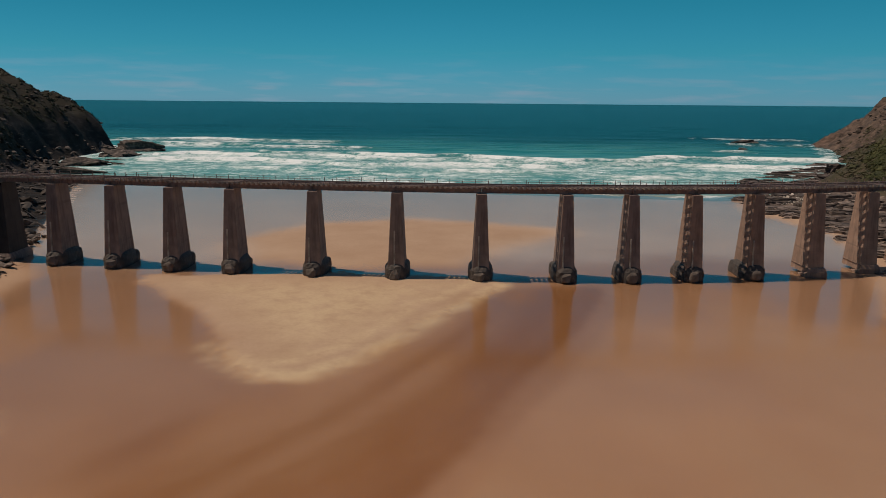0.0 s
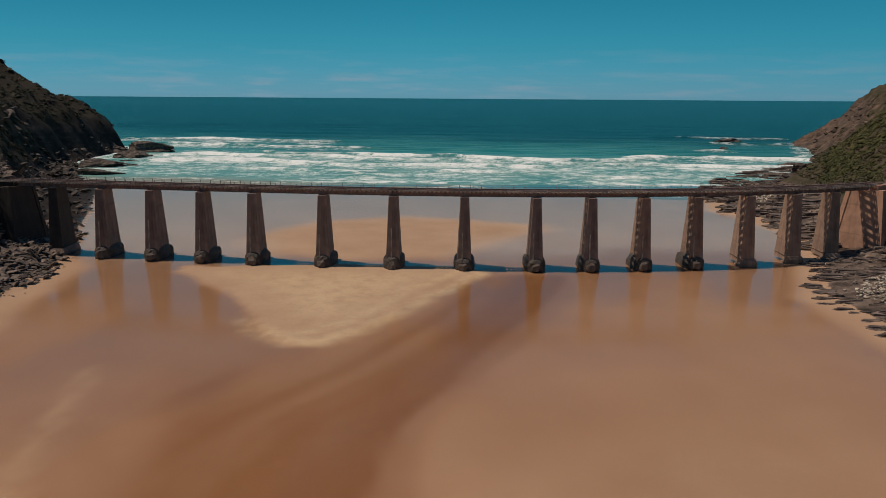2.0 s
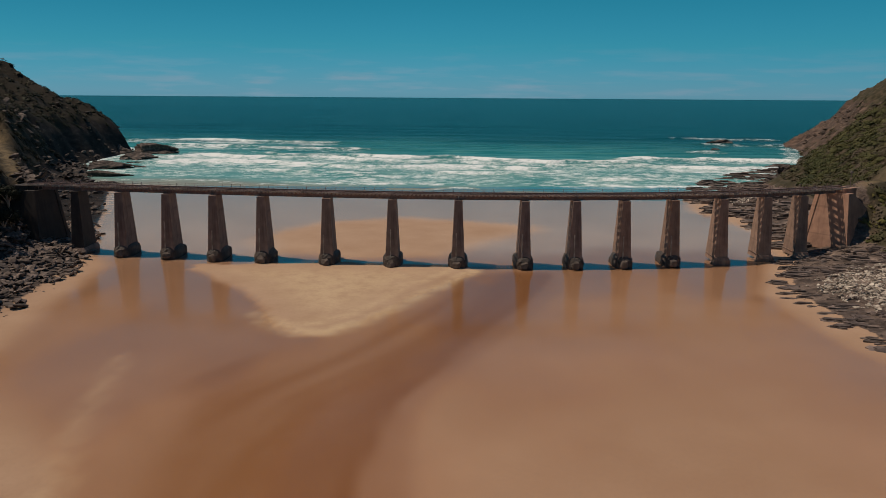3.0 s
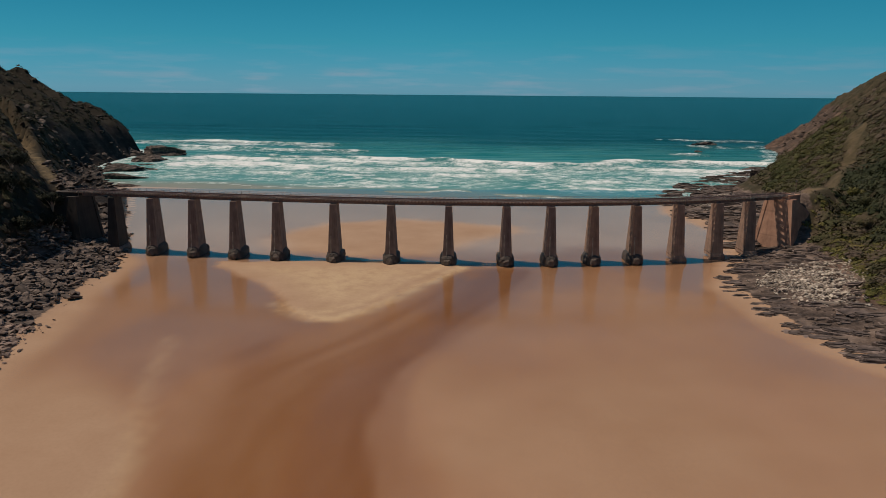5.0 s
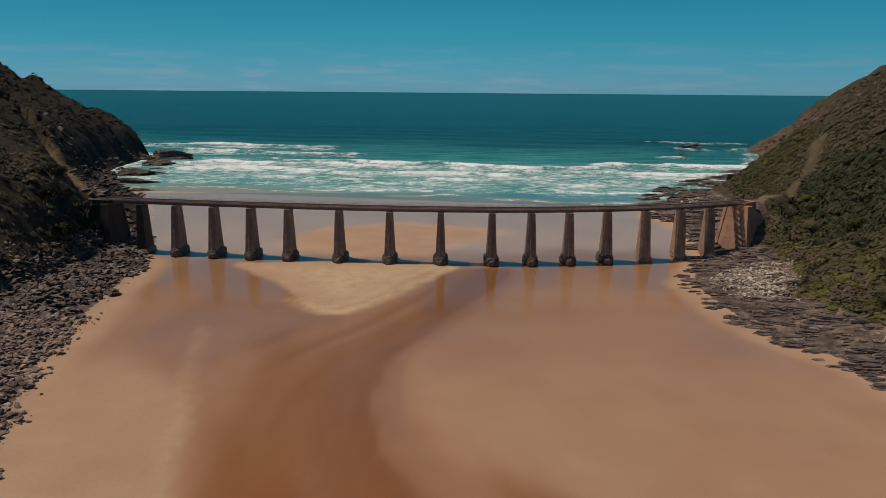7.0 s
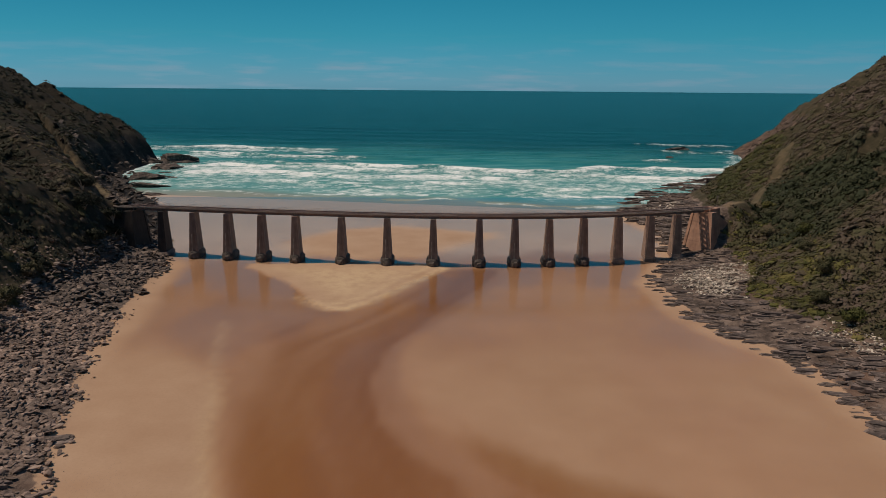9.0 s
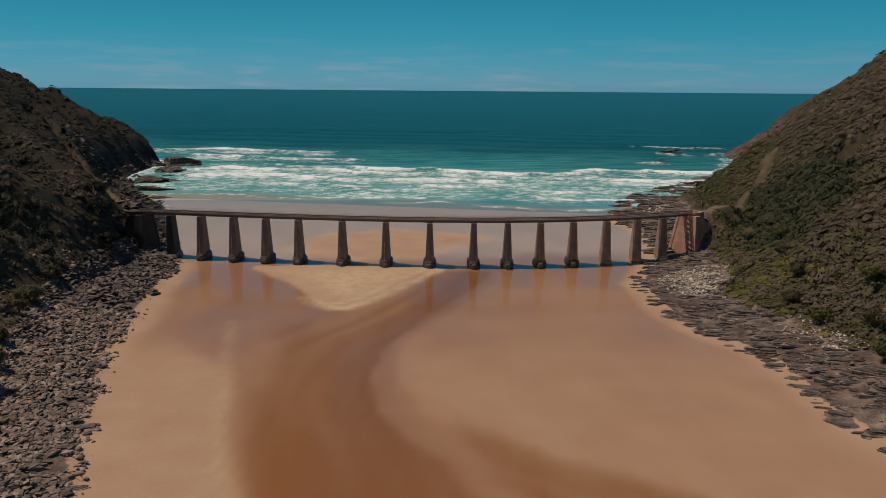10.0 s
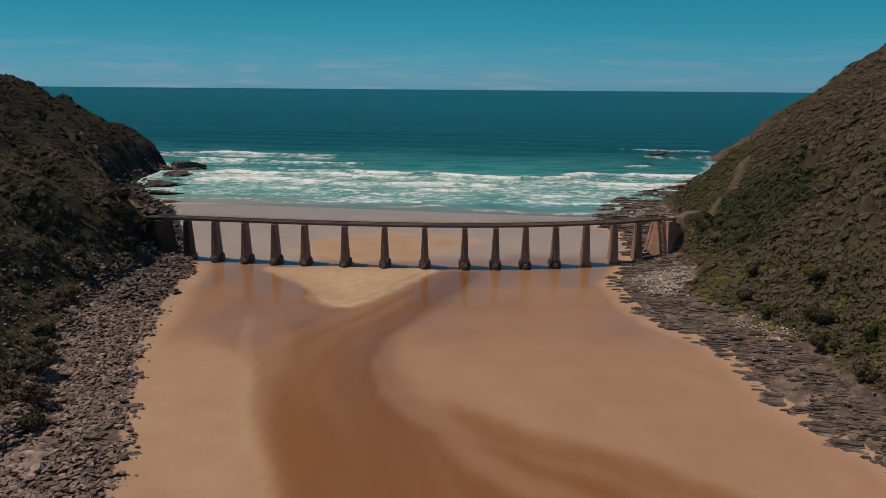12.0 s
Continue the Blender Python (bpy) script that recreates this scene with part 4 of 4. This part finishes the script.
def right_band(x, y, z, rocky, veg, dl, dr):
    return (x > along(y, RIGHT_SAND) + 1) & (dr < 4)


rubble("shore_rubble", "grey-brown flat broken stones heaped along the sand", 74000, -76, -28, -132, -44, left_band, 0.15, 1.4, ROCKS, DARKROCK, 0.8)
rubble("bridge_end_rubble", "dark boulders and broken rock piled beside the bridge end", 17000, -82, -50, -46, 32, left_band, 0.25, 2.0, ROCKS, UMBERROCK, 0.85)
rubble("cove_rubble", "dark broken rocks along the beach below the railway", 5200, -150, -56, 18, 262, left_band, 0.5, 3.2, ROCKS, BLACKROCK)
rubble("scree", "loose grey-brown stones on the steep bank", 17000, -110, -44, -132, -25, left_slope, 0.2, 0.9, ROCKS, DARKROCK)
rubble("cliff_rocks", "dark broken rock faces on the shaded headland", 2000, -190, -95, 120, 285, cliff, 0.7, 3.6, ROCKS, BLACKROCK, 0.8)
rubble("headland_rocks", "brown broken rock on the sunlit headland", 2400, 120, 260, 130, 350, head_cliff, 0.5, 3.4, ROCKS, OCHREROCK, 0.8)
rubble("shore_stones", "small dark stones between rock ledges", 2200, 62, 125, -130, 130, right_band, 0.3, 1.3, ROCKS, SLAB)


def cobble_patch(x, y, z, rocky, veg, dl, dr):
    a = inside(x, y, [(78, -14), (90, -12), (88, -28), (80, -34), (78, -43), (71, -37), (70, -22)])
    b = inside(x, y, [(81, -62), (86, -62), (90, -76), (84, -78)])
    c = inside(x, y, [(92, 60), (116, 92), (108, 96), (96, 84)])
    return (np.maximum(np.maximum(a, b), c) + rs_.normal(0, 1.2, len(x)) > 0) & (dr < 3)


rubble("cobbles", "pale sunlit cobbles between dark rock ledges", 5200, 69, 91, -46, -10, cobble_patch, 0.3, 0.85, ROCKS, COBBLE)
rubble("cobbles", "pale sunlit cobbles at the foot of the scrub", 900, 80, 91, -80, -60, cobble_patch, 0.3, 0.8, ROCKS, COBBLE)
rubble("cobbles", "pale sunlit stones on the beach beyond the bridge", 2600, 90, 118, 58, 98, cobble_patch, 0.35, 1.1, ROCKS, COBBLE)


def slab_mesh(seed, length, width, height):
    """A long layered ledge: two or three stepped plates with ragged edges."""
    r = random.Random(seed)
    bm = bmesh.new()
    z, n = -0.5, 18
    a, b = length / 2, width / 2
    oy = 0.0
    for layer in range(r.choice((2, 3, 3))):
        h = height * r.uniform(0.25, 0.5)
        ph = [r.uniform(0.68, 1.08) for _ in range(n)]
        def ring(k, zz):
            out = []
            for i in range(n):
                t = 2 * math.pi * i / n
                ct, st = math.cos(t), math.sin(t)
                e = (abs(ct) ** 4 + abs(st) ** 4) ** (-1 / 4)
                out.append((a * ct * e * ph[i] * k, oy + b * st * e * ph[(i * 5) % n] * k, zz + r.uniform(-0.05, 0.05)))
            return out
        loft(bm, [ring(1.0, z), ring(1.0, z + h * 0.8 + (0.5 if layer == 0 else 0)), ring(0.96, z + h + (0.5 if layer == 0 else 0))])
        z += h - 0.02 + (0.5 if layer == 0 else 0)
        a *= r.uniform(0.7, 0.92)
        b *= r.uniform(0.6, 0.9)
        oy += b * r.uniform(-0.25, 0.35)
    return bm


SLAB_MESHES = []
for s in range(28):
    r = random.Random(s % 14 + 90)
    bm = slab_mesh(s % 14, r.uniform(4.5, 10.0), r.uniform(1.6, 3.8), r.uniform(0.35, 0.75))
    me = bpy.data.meshes.new("rock_ledge")
    bm.to_mesh(me)
    bm.free()
    me.materials.append(SLAB if s < 14 else UMBERROCK)
    SLAB_MESHES.append(me)


def ledges(count, y0, y1, spread, turn, keep, label, shift=0, inner=RIGHT_SAND, outer=RIGHT_FOOT):
    made, row = 0, []
    for _ in range(count * 12):
        if made >= count:
            break
        y = rs_.uniform(y0, y1)
        rsand, rfoot = along(y, inner), along(y, outer)
        x = rs_.uniform(min(rsand, rfoot) - 1.5, max(rsand, rfoot) + 1.0)
        if not keep(x, y):
            continue
        z = float(height_at(x, y)[0][0])
        if z > 3.4:
            continue
        ob = new("rock_ledge", SLAB_MESHES[rs_.randint(14) + shift])
        s = rs_.uniform(0.45, 1.0) * spread
        ob.matrix_basis = pose(x, y, max(z - 0.1, -0.4), rs_.normal(3, 3), rs_.normal(0, 2.0), turn + rs_.normal(0, 7)) @ Matrix.Diagonal((s, s, s * rs_.uniform(0.7, 1.2), 1))
        tagged(ob, label, "rock ledge", "shore rock ledges")
        made += 1
        row.append(ob)
    return row


def joined(row, name, label):
    """Far pieces as one mesh."""
    bm = bmesh.new()
    for ob in row:
        one = ob.data.copy()
        one.transform(ob.matrix_basis)
        bm.from_mesh(one)
        bpy.data.meshes.remove(one)
        bpy.data.objects.remove(ob)
    return tagged(part(name, bm, UMBERROCK), label, "rocks", kind="stuff")


not_cobbles = lambda x, y: inside(np.array([x]), np.array([y]), [(78, -14), (90, -12), (88, -28), (80, -34), (78, -40), (72, -36), (71, -22)])[0] < -0.5
ledges(190, -128, -2, 0.95, -13, not_cobbles, "low dark layered rock ledge running out into the sand")
joined(ledges(520, -128, 4, 0.5, -13, not_cobbles, "small rock ledge"), "small_ledges", "small dark broken ledges between the larger ones")
joined(ledges(300, 8, 195, 1.5, 4, not_cobbles, "dark layered rock ledge on the beach beyond the bridge", 14), "beach_ledges", "dark layered rock ledges on the beach beyond the bridge")
ledges(34, -128, -48, 0.8, 14, not_cobbles, "flat grey-brown rock ledge among heaped stones", 0, LEFT_SAND, LEFT_FOOT)
ledges(34, -48, 24, 1.0, 8, not_cobbles, "dark flat layered rock ledge beside the bridge end", 14, LEFT_SAND, LEFT_FOOT)

# boulders that stand out
BIG = [("sea_rock", -131, 247, -1.0, 32, 12, 10, 0.05, "large dark jagged sea rock off the headland tip"),
       ("sea_rock", -149, 243, -0.6, 22, 16, 10, 0.3, "dark jagged rock at the foot of the headland"),
       ("sea_rock", -121, 196, -0.9, 11, 4, 3.0, 0.1, "low dark rock awash in the shallows"),
       ("sea_rock", -112, 176, -0.7, 8, 3.0, 2.4, -0.1, "low dark rock awash in the shallows"),
       ("sea_rock", 178, 285, -0.8, 6, 3.5, 3.6, 0.2, "small dark rock awash among breaking waves"),
       ("sea_rock", 205, 345, -1.5, 26, 9, 8, 0.2, "dark rock ledge at the tip of the headland"),
       ("boulder", -128, 214, -0.5, 22, 12, 9, 0.2, "low black rock shelf below the headland"),
       ("boulder", -124, 170, -0.5, 24, 9, 6, 0.15, "low black rock shelf at the water's edge"),
       ("boulder", -112, 142, -0.4, 18, 6, 4.2, 0.1, "low black rock shelf beside the beach"),
       ("boulder", -102, 118, -0.3, 12, 5, 3.2, 0.1, "low black rock on the beach"),
       ("boulder", 152, 150, 0.0, 20, 9, 7, 0.5, "dark brown boulder at the foot of the headland"),
       ("boulder", 138, 128, -0.3, 16, 7, 5, 0.4, "dark brown boulder at the foot of the headland"),
       ("boulder", -68, -28, 1.0, 7, 4, 3.2, 0.2, "dark flat-topped boulder among rubble"),
       ("boulder", -61, -33, 0.6, 8, 3.2, 2.4, 0.05, "dark flat-topped boulder beside the sand"),
       ("boulder", -65, -14, 1.5, 5, 3.5, 3.0, 0.6, "dark angular boulder among rubble"),
       ("boulder", -60, -7, 0.8, 4.5, 3.0, 2.2, -0.3, "dark angular boulder among rubble"),
       ("boulder", -62, -45, 1.0, 4.0, 2.6, 2.0, 0.3, "dark angular boulder among rubble"),
       ("slab_boulder", -47, -121, 1.6, 9.0, 6.0, 3.4, 0.35, "broad pale-topped tilted slab of rock above the rubble")]
for k, (name, x, y, z, sx, sy, sz, a, label) in enumerate(BIG):
    v, f = rock_proto(200 + k, 0.8, 4 if sx > 8 else 3, 0.15)
    n = np.array([noise.ridged_multi_fractal(Vector(p) * 3.2 + Vector((k, 0, 0)), 1.0, 2.1, 5, 1.0, 2.0) for p in v])
    v = v * (0.62 + 0.34 * n)[:, None]
    v[:, 2] *= np.clip(1.05 - 1.0 * v[:, 0], 0.45, 1.6)
    v = v * (sx, sy, sz)
    c, s = math.cos(a), math.sin(a)
    v = np.column_stack((v[:, 0] * c - v[:, 1] * s, v[:, 0] * s + v[:, 1] * c, v[:, 2]))
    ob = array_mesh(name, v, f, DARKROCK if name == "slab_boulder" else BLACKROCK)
    ob.location = (x, y, z + sz * 0.12)
    tagged(ob, label, "rock", "rocks in the sea" if name == "sea_rock" else "boulders on the shore")


# ---- growth on the hillsides ----
def bush_proto(seed, leaves, leaf):
    """A lumpy low bush of about unit width: an uneven core under a shell of leaf sprays, all triangles."""
    r = np.random.RandomState(seed)
    bm = bmesh.new()
    bmesh.ops.create_icosphere(bm, subdivisions=1, radius=0.34)
    bmesh.ops.delete(bm, geom=[v for v in bm.verts if v.co.z < -0.2], context="VERTS")
    bm.verts.index_update()
    cv = np.array([v.co[:] for v in bm.verts]) * (1 + r.uniform(-0.25, 0.2, (len(bm.verts), 1)))
    cf = np.array([[v.index for v in f.verts] for f in bm.faces])
    bm.free()
    lumps = np.column_stack((r.uniform(-0.28, 0.28, 5), r.uniform(-0.28, 0.28, 5), r.uniform(0.0, 0.22, 5)))
    d = r.normal(0, 1, (leaves, 3))
    d[:, 2] = np.abs(d[:, 2]) * 0.9 - 0.15
    d /= np.linalg.norm(d, axis=1)[:, None]
    p = lumps[r.randint(0, 5, leaves)] + d * r.uniform(0.2, 0.34, (leaves, 1))
    u = np.cross(d, r.normal(0, 1, (leaves, 3)))
    u /= np.linalg.norm(u, axis=1)[:, None]
    w = np.cross(d, u) * r.uniform(0.3, 1.0, (leaves, 1)) + d * r.uniform(0.1, 1.1, (leaves, 1))
    size = leaf * r.uniform(0.6, 1.4, (leaves, 1))
    quad = np.stack((p - u * size * 0.5, p + u * size * 0.5, p + w * size + u * size * 0.1), 1)
    lv = quad.reshape(-1, 3)
    lf = np.arange(leaves * 3).reshape(-1, 3) + len(cv)
    out = np.repeat(d * 0.6 + p * 1.0 + (0, 0, 0.35) + r.normal(0, 0.12, (leaves, 3)), 3, axis=0)
    return np.concatenate((cv, lv)), np.concatenate((cf, lf)), np.concatenate((cv, out))


NEAR_BUSH = [bush_proto(s, 66, 0.135) for s in range(8)]
FAR_BUSH = [bush_proto(30 + s, 36, 0.2) for s in range(6)]


def growth(name, label, count, x0, x1, y0, y1, keep, small, large, protos, material, tall=0.8):
    x, y = rs_.uniform(x0, x1, count), rs_.uniform(y0, y1, count)
    z, dry, rocky, veg, dl, dr = terrain(x, y)
    bl = np.minimum.reduce([line_distance(x, y, LEFT_TRACK)[0], line_distance(x, y, RIGHT_TRACK)[0], line_distance(x, y, RIGHT_PATH)[0] + 0.6])
    ok = keep(x, y, z, veg, dl, dr) & (bl > 3.6) & (veg > rs_.uniform(0.1, 0.8, count))
    x, y, z = x[ok], y[ok], z[ok]
    n = len(x)
    size = small + (large - small) * rs_.rand(n) ** 1.8
    # each bush lies along the slope under it
    gx = np.clip((terrain(x + 1.2, y)[0] - terrain(x - 1.2, y)[0]) / 4.0, -0.7, 0.7)
    gy = np.clip((terrain(x, y + 1.2)[0] - terrain(x, y - 1.2)[0]) / 4.0, -0.7, 0.7)
    turn = rs_.uniform(0, 6.28, n)
    c, s = np.cos(turn), np.sin(turn)
    rows = np.column_stack((rs_.randint(0, 99, n), x, y, z + size * 0.02, size * rs_.uniform(0.9, 1.4, n), size, size * tall * rs_.uniform(0.7, 1.25, n),
                            turn, gy * c - gx * s, gx * c + gy * s))
    return tagged(scatter(name, protos, rows, material, True), label, "bushes", kind="stuff")


def right_hill(x, y, z, veg, dl, dr):
    return (dr > 3) & (inside(x, y, THICKET_ZONE) < 1) & (fbm(x / 11 + 7, y / 11, 3) > 0.14)


THICKET_ZONE = [(97, -12), (104, 10), (113, 29), (122, 41), (133, 37), (142, 18), (134, -4), (118, -22), (103, -26)]
DOME_ZONE = [(116, 52), (120, 76), (130, 100), (150, 122), (162, 116), (150, 84), (132, 58), (123, 48)]


def thicket(x, y, z, veg, dl, dr):
    return (dr > 1) & (inside(x, y, THICKET_ZONE) + (fbm(x / 8, y / 8, 3) - 0.5) * 14 > 0)


def dome(x, y, z, veg, dl, dr):
    return (dr > 1) & (inside(x, y, DOME_ZONE) + (fbm(x / 8, y / 8, 3) - 0.5) * 10 > 0)


def right_head(x, y, z, veg, dl, dr):
    return (dr > 5) & (dr < 90) & (fbm(x / 11 + 7, y / 11, 3) - 0.12 * smooth(130, 200, y) > 0.33)


def right_toe(x, y, z, veg, dl, dr):
    return (dr > 0.3) & (dr < 17) & (x < 125) & (fbm(x / 8 + 70, y / 8, 3) + 0.014 * (12 - dr) + 0.10 * smooth(-60, -45, y) * smooth(0, -12, y) > 0.49)


def green_carpet(x, y, z, veg, dl, dr):
    return (dr > 0.5) & (inside(x, y, [(78, -42), (82, -30), (90, -14), (93, -4), (103, -8), (101, -26), (94, -46), (86, -56), (80, -52)]) + (fbm(x / 6, y / 6, 3) - 0.5) * 9 > 0)


def left_near(x, y, z, veg, dl, dr):
    return (dl > 1.5) & (fbm(x / 10 + 3, y / 10, 3) > 0.33 + 0.13 * smooth(-35, -50, y)) & ((gully_depth(x, y)[1] < 0.5) | (y < -30))


def in_gully(x, y, z, veg, dl, dr):
    return (dl > 1.0) & (gully_depth(x, y)[1] > 0.25) & (y > -24 + 0.1 * x)


def left_toe(x, y, z, veg, dl, dr):
    return (dl > 0.0) & (dl < 12) & (fbm(x / 7 + 33, y / 7, 3) > 0.5)


growth("hillside_scrub", "dense olive-brown coastal scrub covering the sunlit hillside", 16500, 76, 196, -130, 75, right_hill, 1.0, 4.4, NEAR_BUSH, BUSH, 0.5)
growth("headland_scrub", "low dry brown-green scrub over the headland slope", 11500, 100, 270, 75, 300, right_head, 0.8, 3.3, FAR_BUSH, BUSH, 0.5)
growth("thicket_scrub", "dense dark green bushes on the slope above the bridge end", 3600, 92, 146, -32, 48, thicket, 1.3, 4.8, NEAR_BUSH, THICKET, 0.72)
growth("dome_scrub", "olive-green scrub on the rounded shoulder beyond the bridge", 3400, 112, 166, 46, 128, dome, 1.0, 3.6, NEAR_BUSH, OLIVE, 0.6)
growth("green_scrub", "bright green low scrub at the foot of the hillside", 4200, 76, 118, -112, 14, right_toe, 0.7, 2.7, NEAR_BUSH, GREEN, 0.45)
growth("low_green_scrub", "low yellow-green carpet of coastal scrub beside the cobbles", 3800, 76, 110, -60, 0, green_carpet, 0.9, 2.8, NEAR_BUSH, GREEN, 0.36)
growth("bank_scrub", "dark shaded scrub on the steep near bank", 9000, -150, -50, -135, 60, left_near, 0.8, 3.0, NEAR_BUSH, BUSH, 0.55)
# gully bushes, with shade painted into their near-black leaves
growth("gully_scrub", "dense dark green bushes filling the shaded gullies", 5200, -145, -50, -135, 70, in_gully, 1.0, 4.2, NEAR_BUSH, SHADE_BUSH, 0.75)
growth("bank_green_scrub", "dark brownish-green bushes at the foot of the steep bank", 700, -90, -46, -135, -10, left_toe, 1.4, 4.2, NEAR_BUSH, BUSH)
# ridge bushes share the leaf colour that carries the headland's shade
growth("ridge_scrub", "dark scrub on the shaded headland ridge", 9000, -250, -90, 60, 290, left_near, 1.0, 3.2, FAR_BUSH, SHADE_BUSH, 0.5)


def large_shrub(x, y, width, height, seed, material, label):
    """A shrub of its own: bent stems under a lobed crown of many small leaves."""
    r = np.random.RandomState(seed)
    z = float(height_at(x, y)[0][0])
    ob = thing("large_shrub", label, "shrub", "large shrubs on the banks", pose(x, y, z - 0.2))
    bm = bmesh.new()
    for k in range(5):
        a, lean = k * 1.26 + r.uniform(-0.3, 0.3), r.uniform(0.15, 0.32) * width
        rings = []
        for q in range(4):
            f = q / 3
            cx, cy, cz = math.cos(a) * lean * f * f, math.sin(a) * lean * f * f, height * 0.6 * f - 0.2
            rad = 0.12 * (1 - 0.65 * f) * height / 4
            rings.append([(cx + rad * math.cos(p), cy + rad * math.sin(p), cz) for p in (0, 1.26, 2.51, 3.77, 5.03)])
        loft(bm, rings)
    part("stems", bm, SLEEPER, ob, "grey bent stems")
    lobes = 11
    ang, rad = r.uniform(0, 6.28, lobes), np.sqrt(r.rand(lobes)) * 0.36 * width
    centre = np.column_stack((np.cos(ang) * rad, np.sin(ang) * rad, height * (0.38 + 0.34 * (1 - rad / (0.36 * width)) + r.uniform(-0.08, 0.1, lobes))))
    size = r.uniform(0.15, 0.24, lobes) * width
    vs, ns = [], []
    n = 170
    for c, s in zip(centre, size):
        d = r.normal(0, 1, (n, 3))
        d /= np.linalg.norm(d, axis=1)[:, None]
        p = c + d * s * r.uniform(0.55, 1.08, (n, 1)) * (1, 1, 0.8)
        u = np.cross(d, r.normal(0, 1, (n, 3)))
        u /= np.linalg.norm(u, axis=1)[:, None]
        w = np.cross(d, u) + d * r.uniform(-0.3, 0.6, (n, 1))
        k = r.uniform(0.16, 0.42, (n, 1))
        ns.append(np.repeat(d * 0.8 + r.normal(0, 0.15, (n, 3)), 3, axis=0))
        vs.append(np.stack((p - u * k * 0.5, p + u * k * 0.5, p + w * k + u * k * 0.15), 1).reshape(-1, 3))
    v = np.concatenate(vs)
    v[:, 2] = np.maximum(v[:, 2], 0.0)
    crown = array_mesh("crown", v, np.arange(len(v)).reshape(-1, 3), material, True, np.concatenate(ns))
    float_attr(crown, "tone", np.full(len(v), r.rand()))
    crown.parent = ob
    return ob


for k, (x, y, w, h) in enumerate([(-62, -83, 7, 4.2), (-58, -92, 6, 3.8), (-54, -104, 6.5, 4.2), (-51, -111, 5, 3.4), (-69, -62, 6, 3.6), (-72, -50, 7, 4.0), (-66, -74, 5, 3.2),
                                  (-74, -36, 6, 4.0), (-60, -100, 5, 3.4), (-56, -120, 6, 3.8)]):
    large_shrub(x, y, w, h, 500 + k, BUSH, "large dark rounded shrub on the shaded bank above the rubble")
# shrubs added to cover the abutment, leaves coloured as if in shade
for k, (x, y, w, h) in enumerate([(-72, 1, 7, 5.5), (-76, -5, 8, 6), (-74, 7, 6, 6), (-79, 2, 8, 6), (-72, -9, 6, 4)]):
    large_shrub(x, y, w, h, 540 + k, SHADE_BUSH, "large dark shaded shrub beside the bridge abutment")
for k, (x, y, w, h) in enumerate([(88, -64, 6, 3.6), (94, -74, 7, 4.2), (87, -55, 5, 3.0), (98, -64, 6, 3.6), (92, -47, 5.5, 3.2), (90, -84, 6, 3.4), (97, -88, 7, 4.0), (88, -99, 6, 3.4),
                                  (98, -30, 5, 3.2), (104, -18, 6, 3.6), (101, -6, 5, 3.4), (108, 6, 6, 3.8), (112, 18, 5, 3.4)]):
    large_shrub(x, y, w, h, 560 + k, BUSH if k % 3 else GREEN, "large rounded olive-green shrub at the foot of the sunlit hillside")


# ---- small things ----
def signal_post():
    ob = thing("trackside_post", "thin grey upright post beside the track at the bridge end", "post", "", pose(93.5, 11.5, 12.9))
    bm = bmesh.new()
    loft(bm, [[(0.07 * math.cos(t), 0.07 * math.sin(t), z) for t in (0, 1.05, 2.09, 3.14, 4.19, 5.24)] for z in (-0.8, 3.4)])
    part("pole", bm, STEEL, ob)
    bm = bmesh.new()
    box(bm, -0.28, 0.28, -0.03, 0.03, 2.9, 3.3)
    part("board", bm, SLEEPER, ob, "small pale board")
    return ob


signal_post()


def hut():
    x, y = -161.5, 146.0
    z = float(height_at(x, y)[0][0])
    ob = thing("trackside_hut", "small pale flat-roofed hut beside the railway bench", "hut", "", pose(x, y, z, 0, 0, 35))
    bm = bmesh.new()
    box(bm, -1.5, 1.5, -1.1, 1.1, -0.8, 2.2)
    part("wall", bm, COBBLE, ob)
    bm = bmesh.new()
    v = box(bm, -1.75, 1.75, -1.35, 1.35, 2.2, 2.4)
    for q in v[4:6]:
        q.co.z -= 0.1
    part("roof", bm, COBBLE, ob)
    bm = bmesh.new()
    box(bm, 0.2, 1.0, -1.13, -1.1, -0.2, 1.8)
    part("door", bm, STEEL, ob, "dark door")
    return ob


hut()


def driftwood(x0, y0, x1, y1, r, label):
    z0, z1 = (float(height_at(a, b)[0][0]) + r * 1.4 for a, b in ((x0, y0), (x1, y1)))
    bm, rings, rnd = bmesh.new(), [], random.Random(int(x0 * 7))
    for k in range(9):
        t = k / 8
        c = Vector((x0 + (x1 - x0) * t + rnd.uniform(-1, 1) * r * 0.5, y0 + (y1 - y0) * t, z0 + (z1 - z0) * t + rnd.uniform(0, 1) * r * 0.4))
        q = r * (1 - 0.5 * t) * rnd.uniform(0.85, 1.15)
        rings.append([(c.x - math.sin(a) * q * 0.4, c.y + math.sin(a) * q * 0.9, c.z + math.cos(a) * q) for a in (0, 1.05, 2.09, 3.14, 4.19, 5.24)])
    loft(bm, rings)
    bmesh.ops.recalc_face_normals(bm, faces=bm.faces[:])
    return tagged(part("driftwood_log", bm, SLEEPER), label, "log", "driftwood logs")


driftwood(72.5, -38.5, 78.0, -45.5, 0.28, "bleached driftwood log lying on the rock ledge")
driftwood(89.5, -19.0, 91.0, -13.5, 0.2, "bleached driftwood log against the green scrub")
driftwood(80.0, -66.0, 83.5, -69.5, 0.2, "short bleached driftwood log at the foot of the scrub")
